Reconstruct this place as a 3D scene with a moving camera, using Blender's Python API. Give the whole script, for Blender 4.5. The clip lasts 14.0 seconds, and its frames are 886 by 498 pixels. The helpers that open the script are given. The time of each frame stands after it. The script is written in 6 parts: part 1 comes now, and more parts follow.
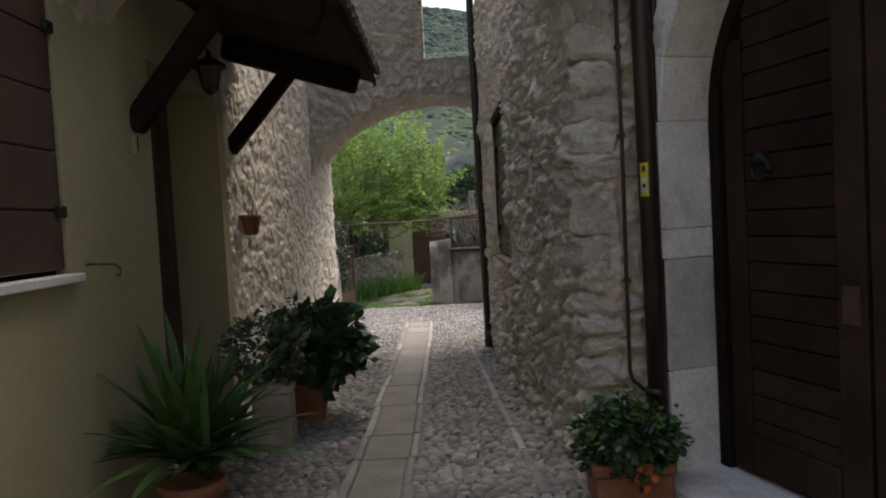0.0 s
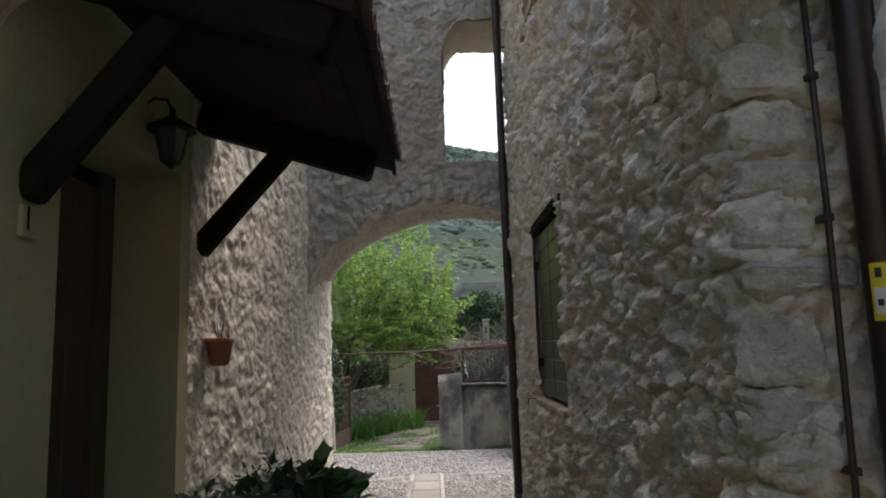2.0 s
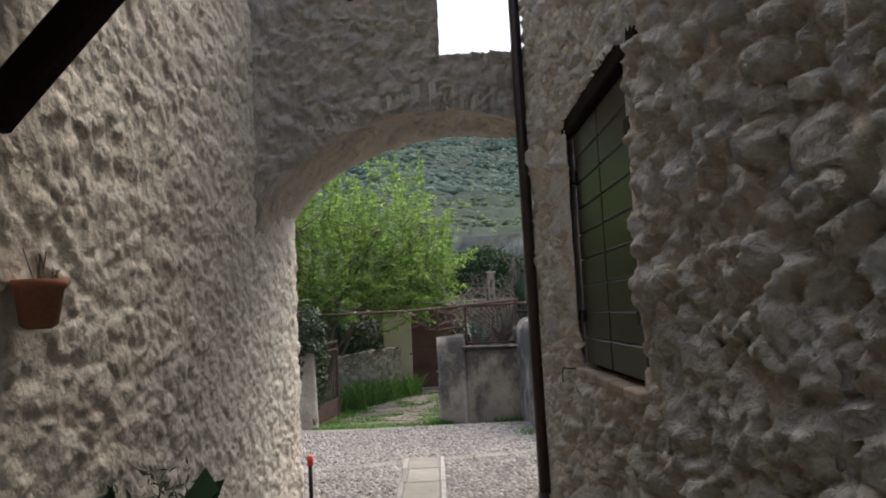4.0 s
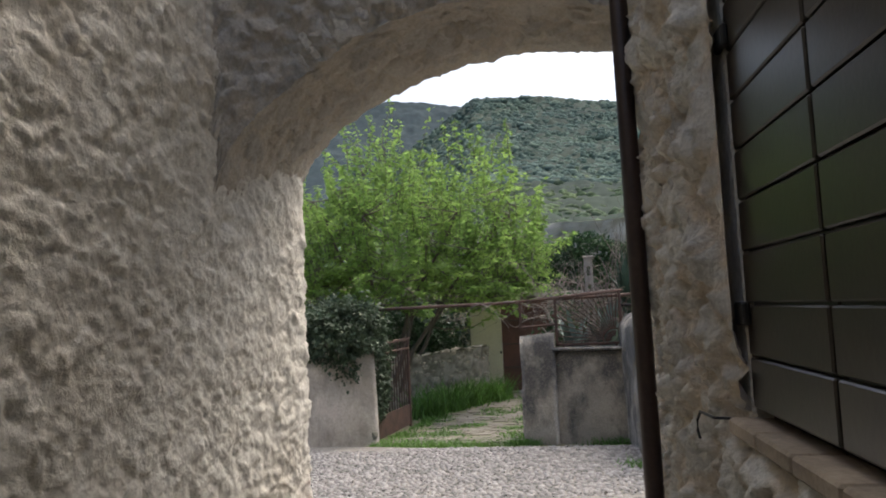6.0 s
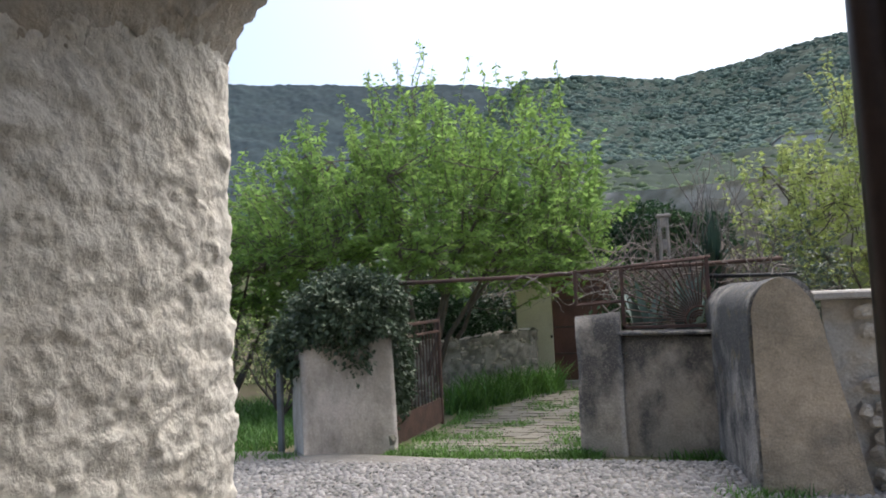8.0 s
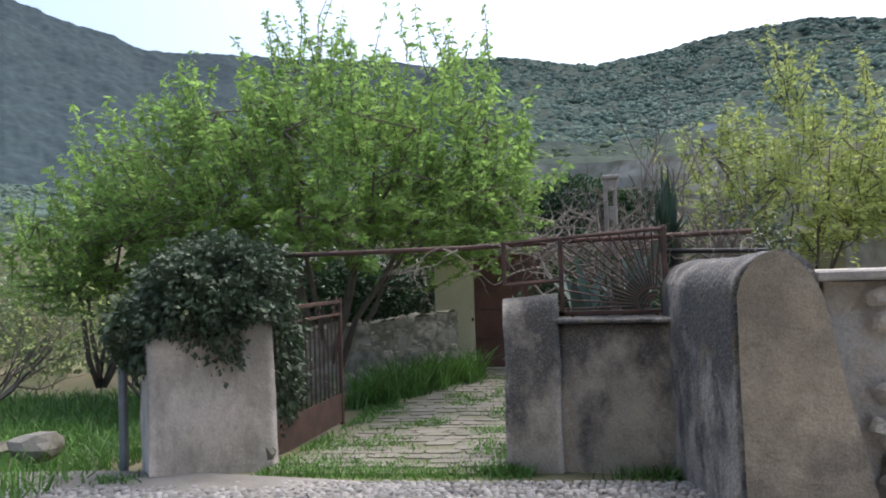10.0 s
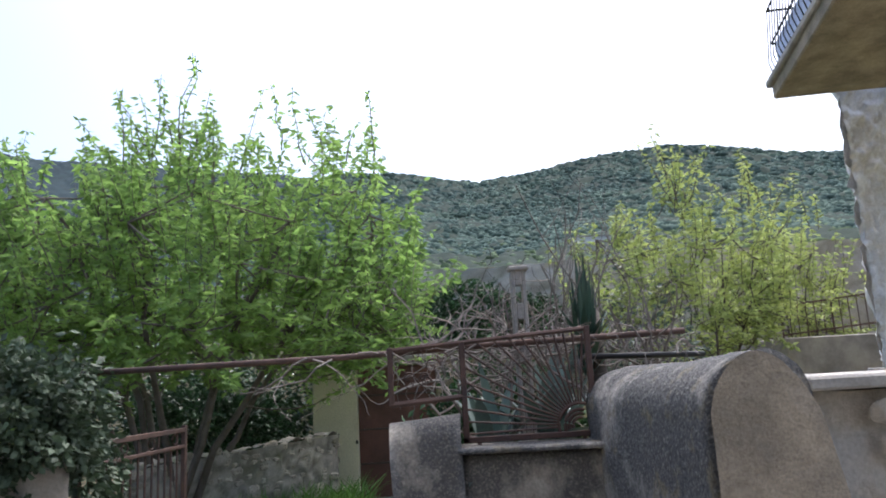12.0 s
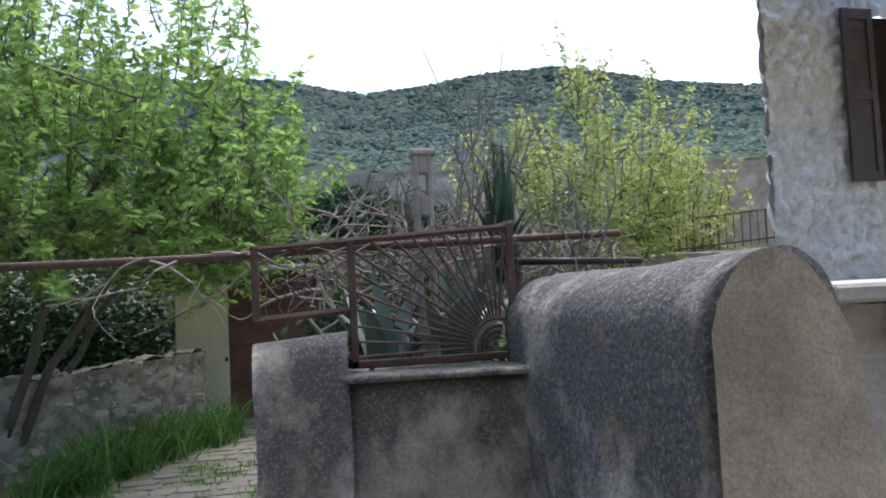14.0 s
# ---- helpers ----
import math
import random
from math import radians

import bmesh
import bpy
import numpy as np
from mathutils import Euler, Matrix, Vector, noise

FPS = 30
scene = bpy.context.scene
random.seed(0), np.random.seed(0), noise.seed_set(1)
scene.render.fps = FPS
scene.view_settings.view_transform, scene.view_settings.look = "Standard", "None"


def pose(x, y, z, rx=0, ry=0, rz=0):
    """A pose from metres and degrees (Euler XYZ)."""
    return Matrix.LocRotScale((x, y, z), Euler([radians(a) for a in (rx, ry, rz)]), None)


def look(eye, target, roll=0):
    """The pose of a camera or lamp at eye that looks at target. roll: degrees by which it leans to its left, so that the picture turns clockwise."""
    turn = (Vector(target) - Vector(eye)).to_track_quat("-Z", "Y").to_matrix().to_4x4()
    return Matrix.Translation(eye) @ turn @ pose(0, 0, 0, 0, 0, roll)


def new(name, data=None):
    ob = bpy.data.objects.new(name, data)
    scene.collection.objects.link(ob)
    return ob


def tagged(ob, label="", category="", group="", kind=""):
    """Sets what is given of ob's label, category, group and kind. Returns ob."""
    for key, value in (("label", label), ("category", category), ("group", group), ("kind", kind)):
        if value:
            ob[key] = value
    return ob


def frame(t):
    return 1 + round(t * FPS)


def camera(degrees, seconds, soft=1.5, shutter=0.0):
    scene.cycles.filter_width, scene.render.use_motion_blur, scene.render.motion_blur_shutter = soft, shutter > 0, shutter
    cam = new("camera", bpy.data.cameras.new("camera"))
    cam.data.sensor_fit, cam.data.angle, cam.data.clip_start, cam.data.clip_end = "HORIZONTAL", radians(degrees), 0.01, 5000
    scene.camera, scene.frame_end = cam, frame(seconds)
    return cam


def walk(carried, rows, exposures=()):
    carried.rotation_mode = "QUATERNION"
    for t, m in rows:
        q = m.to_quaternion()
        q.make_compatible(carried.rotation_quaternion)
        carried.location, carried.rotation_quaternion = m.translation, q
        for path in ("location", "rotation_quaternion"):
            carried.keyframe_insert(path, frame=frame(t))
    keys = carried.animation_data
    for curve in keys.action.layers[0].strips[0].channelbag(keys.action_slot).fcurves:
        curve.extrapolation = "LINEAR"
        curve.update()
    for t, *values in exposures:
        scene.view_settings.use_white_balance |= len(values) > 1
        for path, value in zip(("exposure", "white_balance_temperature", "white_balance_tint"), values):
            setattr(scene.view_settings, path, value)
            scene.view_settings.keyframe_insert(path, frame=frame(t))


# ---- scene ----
cam = camera(64.7, 14.0, soft=1.9)
METRES, EYE = 11.6, 1.5
ROWS = [
    (0.0, 0.0, 0.0, 0.0, -0.13, -2.47, 3.12),
    (0.5, -0.0056, 0.0294, 0.0036, 0.15, 4.34, 1.58),
    (1.0, -0.0109, 0.0638, 0.005, -0.73, 7.87, 0.52),
    (1.5, -0.0177, 0.0992, 0.0044, 0.37, 10.09, 0.51),
    (2.0, -0.0226, 0.1363, 0.0014, -0.38, 8.12, 1.71),
    (2.5, -0.0234, 0.1816, 0.001, -0.36, 5.97, 2.21),
    (3.0, -0.0269, 0.2225, -0.0011, -0.9, 4.88, 2.58),
    (5.5, 0.0009, 0.446, -0.0061, 4.71, 5.47, 2.84),
    (6.0, 0.0053, 0.4884, -0.0062, 8.22, 4.92, 2.54),
    (6.5, 0.0069, 0.5326, -0.0095, 11.01, 4.44, 2.62),
    (7.0, 0.0071, 0.5746, -0.0101, 12.11, 4.38, 2.42),
    (7.5, 0.0014, 0.618, -0.0135, 12.48, 4.21, 2.55),
    (10.0, -0.0137, 0.7919, -0.0198, 6.0, 1.84, 1.79),
    (10.5, -0.0152, 0.817, -0.0199, 2.04, 2.47, 2.44),
    (11.0, -0.0125, 0.8416, -0.0177, -0.18, 3.71, 2.71),
    (11.5, -0.0128, 0.869, -0.0204, -1.98, 5.98, 2.83),
    (12.0, -0.0144, 0.8976, -0.0188, -3.01, 10.58, 3.14),
    (12.5, -0.0171, 0.9282, -0.0165, -2.13, 12.75, 2.84),
    (13.0, -0.0218, 0.9507, -0.0181, -2.77, 9.73, 2.54),
    (13.5, -0.0205, 0.9737, -0.0213, -6.63, 5.79, 2.77),
    (14.0, -0.0102, 0.9891, -0.021, -12.63, 3.17, 2.72),
]
EXPOSURES = [(0.0, 1.0, 6750, 10), (1.0, 1.2, 6500, 10), (2.5, 1.02, 6500, 10), (5.5, 1.0, 6600, 10), (6.5, 1.12, 6400, 9), (7.5, 1.05, 6250, 9), (10.0, 1.15, 6050, 10), (14.0, 1.25, 5850, 11)]
walk(cam, [(t, pose(METRES * x, METRES * y, EYE + METRES * z, 90 + pitch, roll, yaw)) for t, x, y, z, yaw, pitch, roll in ROWS], EXPOSURES)

# ---- light: a bright hazy sky and a weak, very soft sun ahead of the walk ----
world = bpy.data.worlds.new("sky")
scene.world = world
world.use_nodes = True
wn = world.node_tree.nodes
sky = wn.new("ShaderNodeTexSky")
sky.sky_type = "NISHITA"
sky.sun_disc = False
SUN_EL, SUN_ROT = radians(62), radians(35)
sky.sun_elevation, sky.sun_rotation = SUN_EL, SUN_ROT
sky.air_density, sky.dust_density, sky.ozone_density = 1.0, 6.0, 1.0
world.node_tree.links.new(sky.outputs[0], wn["Background"].inputs[0])
wn["Background"].inputs[1].default_value = 0.15
sun = new("sun", bpy.data.lights.new("sun", "SUN"))
sun.data.energy, sun.data.angle, sun.data.color = 1.5, radians(60), (1.0, 0.95, 0.88)
sun.matrix_basis = look((0, 0, 0), (math.sin(SUN_ROT) * -math.cos(SUN_EL), -math.cos(SUN_ROT) * math.cos(SUN_EL), -math.sin(SUN_EL)))

# ---- materials ----
def material(name, base, rough=0.8, metal=0.0, scale=6.0, vary=0.35, fine=60.0, bump=0.3, second=None, spots=0.0, spot_colour=(0.05, 0.05, 0.05), spot_scale=1.5, attr=False, island=0.0, backlit=0.0, streak=0.0, objrand=0.0, relief=0.0, relief_scale=16.0, crust=None, lichen=None):
    m = bpy.data.materials.new(name)
    m.use_nodes = True
    nt = m.node_tree
    n, link = nt.nodes, nt.links.new
    b = n["Principled BSDF"]
    b.inputs["Roughness"].default_value, b.inputs["Metallic"].default_value = rough, metal
    co = n.new("ShaderNodeTexCoord")
    geo = n.new("ShaderNodeNewGeometry")

    def noise_node(s, detail=5.0, stretch=None):
        t = n.new("ShaderNodeTexNoise")
        t.inputs["Scale"].default_value, t.inputs["Detail"].default_value, t.inputs["Roughness"].default_value = s, detail, 0.62
        if stretch:
            mp = n.new("ShaderNodeMapping")
            mp.inputs["Scale"].default_value = stretch
            link(geo.outputs["Position"], mp.inputs[0])
            link(mp.outputs[0], t.inputs[0])
        else:
            link(geo.outputs["Position"], t.inputs[0])
        return t.outputs[0]

    def mix(fac, a, c, kind="MIX"):
        x = n.new("ShaderNodeMix")
        x.data_type, x.blend_type = "RGBA", kind
        for sock, v in ((0, fac), (6, a), (7, c)):
            if isinstance(v, (int, float)):
                x.inputs[sock].default_value = v
            elif isinstance(v, tuple):
                x.inputs[sock].default_value = (*v, 1)
            else:
                link(v, x.inputs[sock])
        return x.outputs[2]

    def ramp(sock, lo, hi, a=0.0, c=1.0):
        r = n.new("ShaderNodeMapRange")
        r.inputs[1].default_value, r.inputs[2].default_value, r.inputs[3].default_value, r.inputs[4].default_value = lo, hi, a, c
        link(sock, r.inputs[0])
        return r.outputs[0]

    second = second or tuple(c * 0.6 for c in base)
    big = noise_node(scale)
    col = mix(ramp(big, 0.35, 0.65), base, second)
    if attr:
        at = n.new("ShaderNodeAttribute")
        at.attribute_name = "tone"
        sep = n.new("ShaderNodeSeparateColor")
        link(at.outputs["Color"], sep.inputs[0])
        joint, tint = sep.outputs[0], sep.outputs[1]
        stone = mix(tint, base, second)
        stone = mix(ramp(big, 0.3, 0.7, 0, 0.5), stone, tuple((x + y) / 2 for x, y in zip(base, second)))
        col = mix(joint, attr, stone)
    if spots:
        sp = noise_node(spot_scale, 8.0)
        col = mix(ramp(sp, 0.52, 0.66, 0, spots), col, spot_colour)
    if streak:
        st = noise_node(1.0, 10.0, (3.6, 3.6, 1.7))
        col = mix(ramp(st, 0.44, 0.58, 0, streak), col, spot_colour)
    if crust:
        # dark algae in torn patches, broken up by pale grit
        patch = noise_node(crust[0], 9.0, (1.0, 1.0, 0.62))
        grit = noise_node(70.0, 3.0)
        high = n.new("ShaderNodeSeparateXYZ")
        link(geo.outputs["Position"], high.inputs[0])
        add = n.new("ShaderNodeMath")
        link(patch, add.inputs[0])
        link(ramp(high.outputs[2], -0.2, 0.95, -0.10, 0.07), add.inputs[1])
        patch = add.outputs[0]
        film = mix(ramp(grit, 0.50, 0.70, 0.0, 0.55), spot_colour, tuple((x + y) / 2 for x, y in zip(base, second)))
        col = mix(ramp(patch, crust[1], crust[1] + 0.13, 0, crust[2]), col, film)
    if lichen:
        col = mix(ramp(noise_node(5.0, 9.0), 0.56, 0.66, 0, 0.7), col, lichen)
    grain = noise_node(fine, 4.0)
    col = mix(vary, col, ramp(grain, 0.3, 0.7, 0.45, 1.25), "MULTIPLY")
    if island or objrand:
        if island:
            rnd = geo.outputs["Random Per Island"]
        else:
            oi = n.new("ShaderNodeObjectInfo")
            rnd = oi.outputs["Random"]
        amount = island or objrand
        col = mix(1.0, col, ramp(rnd, 0, 1, 1 - amount, 1 + amount), "MULTIPLY")
    link(col, b.inputs["Base Color"])
    if bump:
        bp = n.new("ShaderNodeBump")
        bp.inputs["Strength"].default_value, bp.inputs["Distance"].default_value = bump, 0.01
        link(grain, bp.inputs["Height"])
        if relief:
            rl = n.new("ShaderNodeBump")
            rl.inputs["Strength"].default_value, rl.inputs["Distance"].default_value = relief, 0.035
            link(noise_node(relief_scale, 7.0), rl.inputs["Height"])
            link(rl.outputs[0], bp.inputs["Normal"])
        link(bp.outputs[0], b.inputs["Normal"])
    if backlit:
        tr = n.new("ShaderNodeBsdfTranslucent")
        link(col, tr.inputs[0])
        ms = n.new("ShaderNodeMixShader")
        ms.inputs[0].default_value = backlit
        link(b.outputs[0], ms.inputs[1])
        link(tr.outputs[0], ms.inputs[2])
        link(ms.outputs[0], n["Material Output"].inputs[0])
    return m


RUBBLE_R = material("rubble_brown", (0.655, 0.635, 0.565), 0.95, scale=1.3, second=(0.49, 0.47, 0.43), attr=(0.58, 0.49, 0.375), fine=45, bump=0.7, relief=0.85, relief_scale=18, spots=0.4, spot_colour=(0.50, 0.43, 0.31), spot_scale=2.3)
RUBBLE_L = material("rubble_limewashed", (0.67, 0.645, 0.58), 0.95, scale=1.1, second=(0.59, 0.565, 0.51), attr=(0.62, 0.585, 0.515), fine=34, bump=0.75, relief=0.8, relief_scale=11, spots=0.2, spot_colour=(0.42, 0.33, 0.22), spot_scale=1.0)
RUBBLE_A = material("rubble_arch", (0.51, 0.475, 0.41), 0.95, scale=1.4, second=(0.37, 0.35, 0.32), attr=(0.47, 0.42, 0.345), fine=45, bump=0.6, relief=0.7, relief_scale=14)
STONE_P = material("wall_stone", (0.64, 0.60, 0.525), 0.95, scale=5, second=(0.46, 0.44, 0.40), fine=50, bump=0.6, objrand=0.25, relief=0.95, relief_scale=20)
STONE_J = material("wall_stone_small", (0.62, 0.58, 0.51), 0.95, scale=5, second=(0.45, 0.43, 0.39), fine=50, bump=0.6, island=0.25, relief=0.95, relief_scale=20)
PLASTER_R = material("old_grey_plaster", (0.70, 0.69, 0.68), 0.95, scale=1.5, second=(0.56, 0.54, 0.52), attr=(0.64, 0.61, 0.57), fine=45, bump=0.5, relief=0.6)
DRESSED = material("dressed_limestone", (0.78, 0.775, 0.77), 0.85, scale=3, second=(0.62, 0.60, 0.585), fine=50, bump=0.3, objrand=0.2, spots=0.35, spot_colour=(0.38, 0.33, 0.29), spot_scale=3, relief=0.45)
CREAM = material("cream_plaster", (0.37, 0.335, 0.205), 0.9, scale=0.8, second=(0.32, 0.29, 0.18), fine=30, bump=0.15, vary=0.15)
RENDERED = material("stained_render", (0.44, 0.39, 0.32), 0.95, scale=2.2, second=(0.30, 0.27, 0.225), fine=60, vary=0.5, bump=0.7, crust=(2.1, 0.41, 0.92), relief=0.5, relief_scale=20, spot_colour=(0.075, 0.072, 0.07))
RENDER_OLD = material("ochre_render", (0.47, 0.385, 0.28), 0.95, vary=0.5, scale=2.6, second=(0.25, 0.21, 0.155), fine=70, bump=0.6, spots=0.6, spot_scale=2.4, relief=0.8, relief_scale=9, spot_colour=(0.19, 0.165, 0.13))
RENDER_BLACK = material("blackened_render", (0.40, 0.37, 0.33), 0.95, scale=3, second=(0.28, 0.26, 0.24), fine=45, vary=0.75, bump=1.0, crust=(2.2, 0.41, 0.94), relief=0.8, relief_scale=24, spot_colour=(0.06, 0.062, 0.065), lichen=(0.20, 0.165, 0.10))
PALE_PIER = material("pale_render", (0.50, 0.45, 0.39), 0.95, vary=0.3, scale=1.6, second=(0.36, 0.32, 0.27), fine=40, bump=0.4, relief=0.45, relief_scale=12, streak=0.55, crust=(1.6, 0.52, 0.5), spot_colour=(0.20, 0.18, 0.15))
CONCRETE = material("concrete", (0.42, 0.39, 0.35), 0.9, scale=3, fine=60, bump=0.3)
DARKWOOD = material("dark_wood", (0.026, 0.019, 0.016), 0.85, scale=4, second=(0.016, 0.012, 0.010), fine=70, bump=0.3)
DOORWOOD = material("door_wood", (0.055, 0.036, 0.026), 0.55, scale=3, second=(0.03, 0.022, 0.018), fine=80, bump=0.3, objrand=0.2)
BOARDS = material("soffit_boards", (0.05, 0.034, 0.028), 0.8, scale=4, fine=60, bump=0.2)
GREENPAINT = material("dark_gloss_paint", (0.042, 0.032, 0.022), 0.30, scale=4, second=(0.035, 0.03, 0.022), fine=50, bump=0.06, objrand=0.1)
SHUTTERBROWN = material("brown_shutter", (0.075, 0.045, 0.034), 0.5, scale=4, fine=60, bump=0.2)
PIPEBROWN = material("brown_pipe", (0.055, 0.035, 0.03), 0.4, metal=0.3, scale=3, fine=40, bump=0.05)
RUST = material("rusty_iron", (0.11, 0.062, 0.046), 0.8, metal=0.2, scale=6, second=(0.06, 0.038, 0.032), fine=80, bump=0.3)
IRON = material("black_iron", (0.03, 0.03, 0.032), 0.5, metal=0.6, scale=5, fine=60, bump=0.1)
TERRACOTTA = material("terracotta", (0.36, 0.15, 0.09), 0.85, scale=6, second=(0.26, 0.11, 0.07), fine=60, bump=0.2)
TILE = material("roof_tile", (0.15, 0.10, 0.08), 0.95, scale=5, second=(0.09, 0.07, 0.06), fine=60, bump=0.3, objrand=0.25)
BRICKSILL = material("sandstone_sill", (0.46, 0.37, 0.27), 0.9, scale=4, fine=50, bump=0.3, objrand=0.15)
WHITEPAINT = material("white_sill", (0.72, 0.70, 0.66), 0.6, scale=3, second=(0.6, 0.58, 0.53), fine=50, bump=0.05)
YELLOW = material("yellow_sticker", (0.75, 0.62, 0.03), 0.5, scale=5, vary=0.05, fine=50, bump=0)
WHITE = material("white_plastic", (0.75, 0.75, 0.74), 0.4, scale=5, vary=0.05, fine=50, bump=0)
GREYBOX = material("grey_plastic", (0.45, 0.47, 0.48), 0.5, scale=5, vary=0.08, fine=50, bump=0)
BLACK = material("black_ink", (0.02, 0.02, 0.02), 0.5, vary=0.05, bump=0)
SLAB = material("drain_slab", (0.22, 0.21, 0.185), 0.9, scale=3, second=(0.155, 0.148, 0.13), fine=50, bump=0.4, objrand=0.12)
COBBLE = material("cobble", (0.29, 0.28, 0.265), 0.8, scale=9, second=(0.19, 0.185, 0.18), fine=50, bump=0.4, objrand=0.35)
COBBLE_J = material("cobble_small", (0.25, 0.24, 0.23), 0.8, scale=9, second=(0.19, 0.185, 0.18), fine=50, bump=0.4, island=0.4)
MORTAR = material("bedding", (0.22, 0.205, 0.18), 0.95, scale=2.5, second=(0.14, 0.13, 0.115), fine=60, bump=0.6)
SOIL = material("grassy_soil", (0.10, 0.12, 0.04), 0.95, scale=0.7, second=(0.17, 0.14, 0.09), fine=25, bump=0.6)
PAVER = material("path_paver", (0.20, 0.19, 0.16), 0.9, scale=3, second=(0.155, 0.145, 0.12), fine=40, bump=0.4, objrand=0.15, spots=0.4, spot_colour=(0.14, 0.14, 0.08))
SW_STONE = material("garden_wall", (0.42, 0.39, 0.34), 0.95, scale=2, second=(0.27, 0.25, 0.22), attr=(0.19, 0.175, 0.15), fine=40, bump=0.6, spots=0.4, spot_colour=(0.14, 0.14, 0.08), spot_scale=2)
TERRACE = material("pale_rubble", (0.56, 0.52, 0.46), 0.95, scale=1.2, second=(0.40, 0.37, 0.33), attr=(0.36, 0.33, 0.28), fine=30, bump=0.6, spots=0.4, spot_colour=(0.20, 0.20, 0.13), spot_scale=1.2)
WHITEWASH = material("whitewashed_stone", (0.86, 0.86, 0.87), 0.95, scale=2, second=(0.74, 0.73, 0.73), attr=(0.70, 0.67, 0.63), fine=30, bump=0.7, relief=1.0, relief_scale=9)
LEAF_TREE = material("fresh_leaf", (0.247, 0.378, 0.098), 0.6, scale=1.2, second=(0.165, 0.278, 0.073), fine=30, vary=0.1, bump=0, island=0.28, backlit=0.66)
LEAF_YELLOW = material("yellow_leaf", (0.44, 0.50, 0.16), 0.6, scale=2, second=(0.32, 0.40, 0.13), fine=30, vary=0.1, bump=0, island=0.3, backlit=0.4)
LEAF_IVY = material("ivy_leaf", (0.06, 0.092, 0.05), 0.65, scale=3, second=(0.035, 0.058, 0.03), fine=30, vary=0.1, bump=0, island=0.3, backlit=0.15)
LEAF_MEADOW = material("meadow_leaf", (0.19, 0.24, 0.11), 0.6, scale=1.5, second=(0.13, 0.165, 0.085), fine=30, vary=0.1, bump=0, island=0.4, backlit=0.4)
LEAF_DARK = material("dark_leaf", (0.03, 0.075, 0.028), 0.35, scale=3, second=(0.02, 0.05, 0.02), fine=30, vary=0.1, bump=0, island=0.4, backlit=0.15)
LEAF_GREY = material("grey_leaf", (0.10, 0.13, 0.09), 0.5, scale=3, second=(0.06, 0.09, 0.06), fine=30, vary=0.1, bump=0, island=0.4, backlit=0.15)
LEAF_HEDGE = material("hedge_leaf", (0.05, 0.11, 0.035), 0.75, scale=2, second=(0.02, 0.05, 0.02), fine=30, vary=0.1, bump=0, island=0.5, backlit=0.15)
YUCCA = material("yucca_leaf", (0.07, 0.15, 0.035), 0.45, scale=3, second=(0.045, 0.10, 0.025), fine=30, vary=0.15, bump=0, island=0.35, backlit=0.2)
AGAVE = material("agave_leaf", (0.17, 0.25, 0.22), 0.5, scale=3, second=(0.10, 0.155, 0.135), fine=30, vary=0.2, bump=0.1, island=0.35)
GRASSLEAF = material("grass_blade", (0.115, 0.235, 0.045), 0.5, scale=1.5, second=(0.075, 0.17, 0.035), fine=30, vary=0.1, bump=0, island=0.4, backlit=0.35)
BARK = material("bark", (0.13, 0.11, 0.095), 0.9, scale=6, second=(0.08, 0.065, 0.05), fine=60, bump=0.5)
DRYTWIG = material("dry_twig", (0.25, 0.22, 0.195), 0.9, scale=5, second=(0.15, 0.125, 0.105), fine=60, bump=0.3, island=0.3)
# slope painted near black as the shade in the gaps between crowns
HILL = material("crown_gap_shade", (0.03, 0.043, 0.036), 0.95, scale=0.015, second=(0.042, 0.057, 0.043), fine=0.35, vary=0.3, bump=0)
# crown colour lifted and blued to paint in aerial haze
HILLTREE = material("haze_tinted_wood", (0.13, 0.185, 0.165), 0.95, scale=0.014, second=(0.165, 0.225, 0.175), fine=0.25, vary=0.15, bump=0, island=0.25, backlit=0.45)
# bluish base colour stands in for the haze of distance
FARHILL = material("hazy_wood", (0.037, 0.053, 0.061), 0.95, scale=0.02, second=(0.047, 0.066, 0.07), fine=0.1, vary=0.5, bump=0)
OLIVE = material("far_olive", (0.15, 0.20, 0.13), 0.95, scale=0.03, second=(0.19, 0.25, 0.12), fine=0.6, vary=0.2, bump=0, island=0.3, backlit=0.45)
for far in (HILL, HILLTREE, FARHILL, OLIVE, DARKWOOD, BOARDS, DOORWOOD):
    far.node_tree.nodes["Principled BSDF"].inputs["Specular IOR Level"].default_value = 0.05

# ---- building tools ----
def mesh_object(name, verts, faces, mat, parent=None, smooth=False, tones=None):
    me = bpy.data.meshes.new(name)
    me.from_pydata([tuple(v) for v in verts], [], faces)
    me.materials.append(mat)
    if smooth:
        me.shade_smooth()
    if tones is not None:
        at = me.color_attributes.new("tone", "FLOAT_COLOR", "POINT")
        at.data.foreach_set("color", np.asarray(tones, dtype=np.float32).ravel())
    ob = new(name, me)
    ob.parent = parent
    return ob


def part(name, bm, mat, parent=None, label="", smooth=False):
    me = bpy.data.meshes.new(name)
    bm.to_mesh(me)
    bm.free()
    me.materials.append(mat)
    if smooth:
        me.shade_smooth()
    ob = new(name, me)
    ob.parent = parent
    if label:
        tagged(ob, label)
    return ob


def thing(name, label, category, group="", kind=""):
    return tagged(new(name), label, category, group, kind)


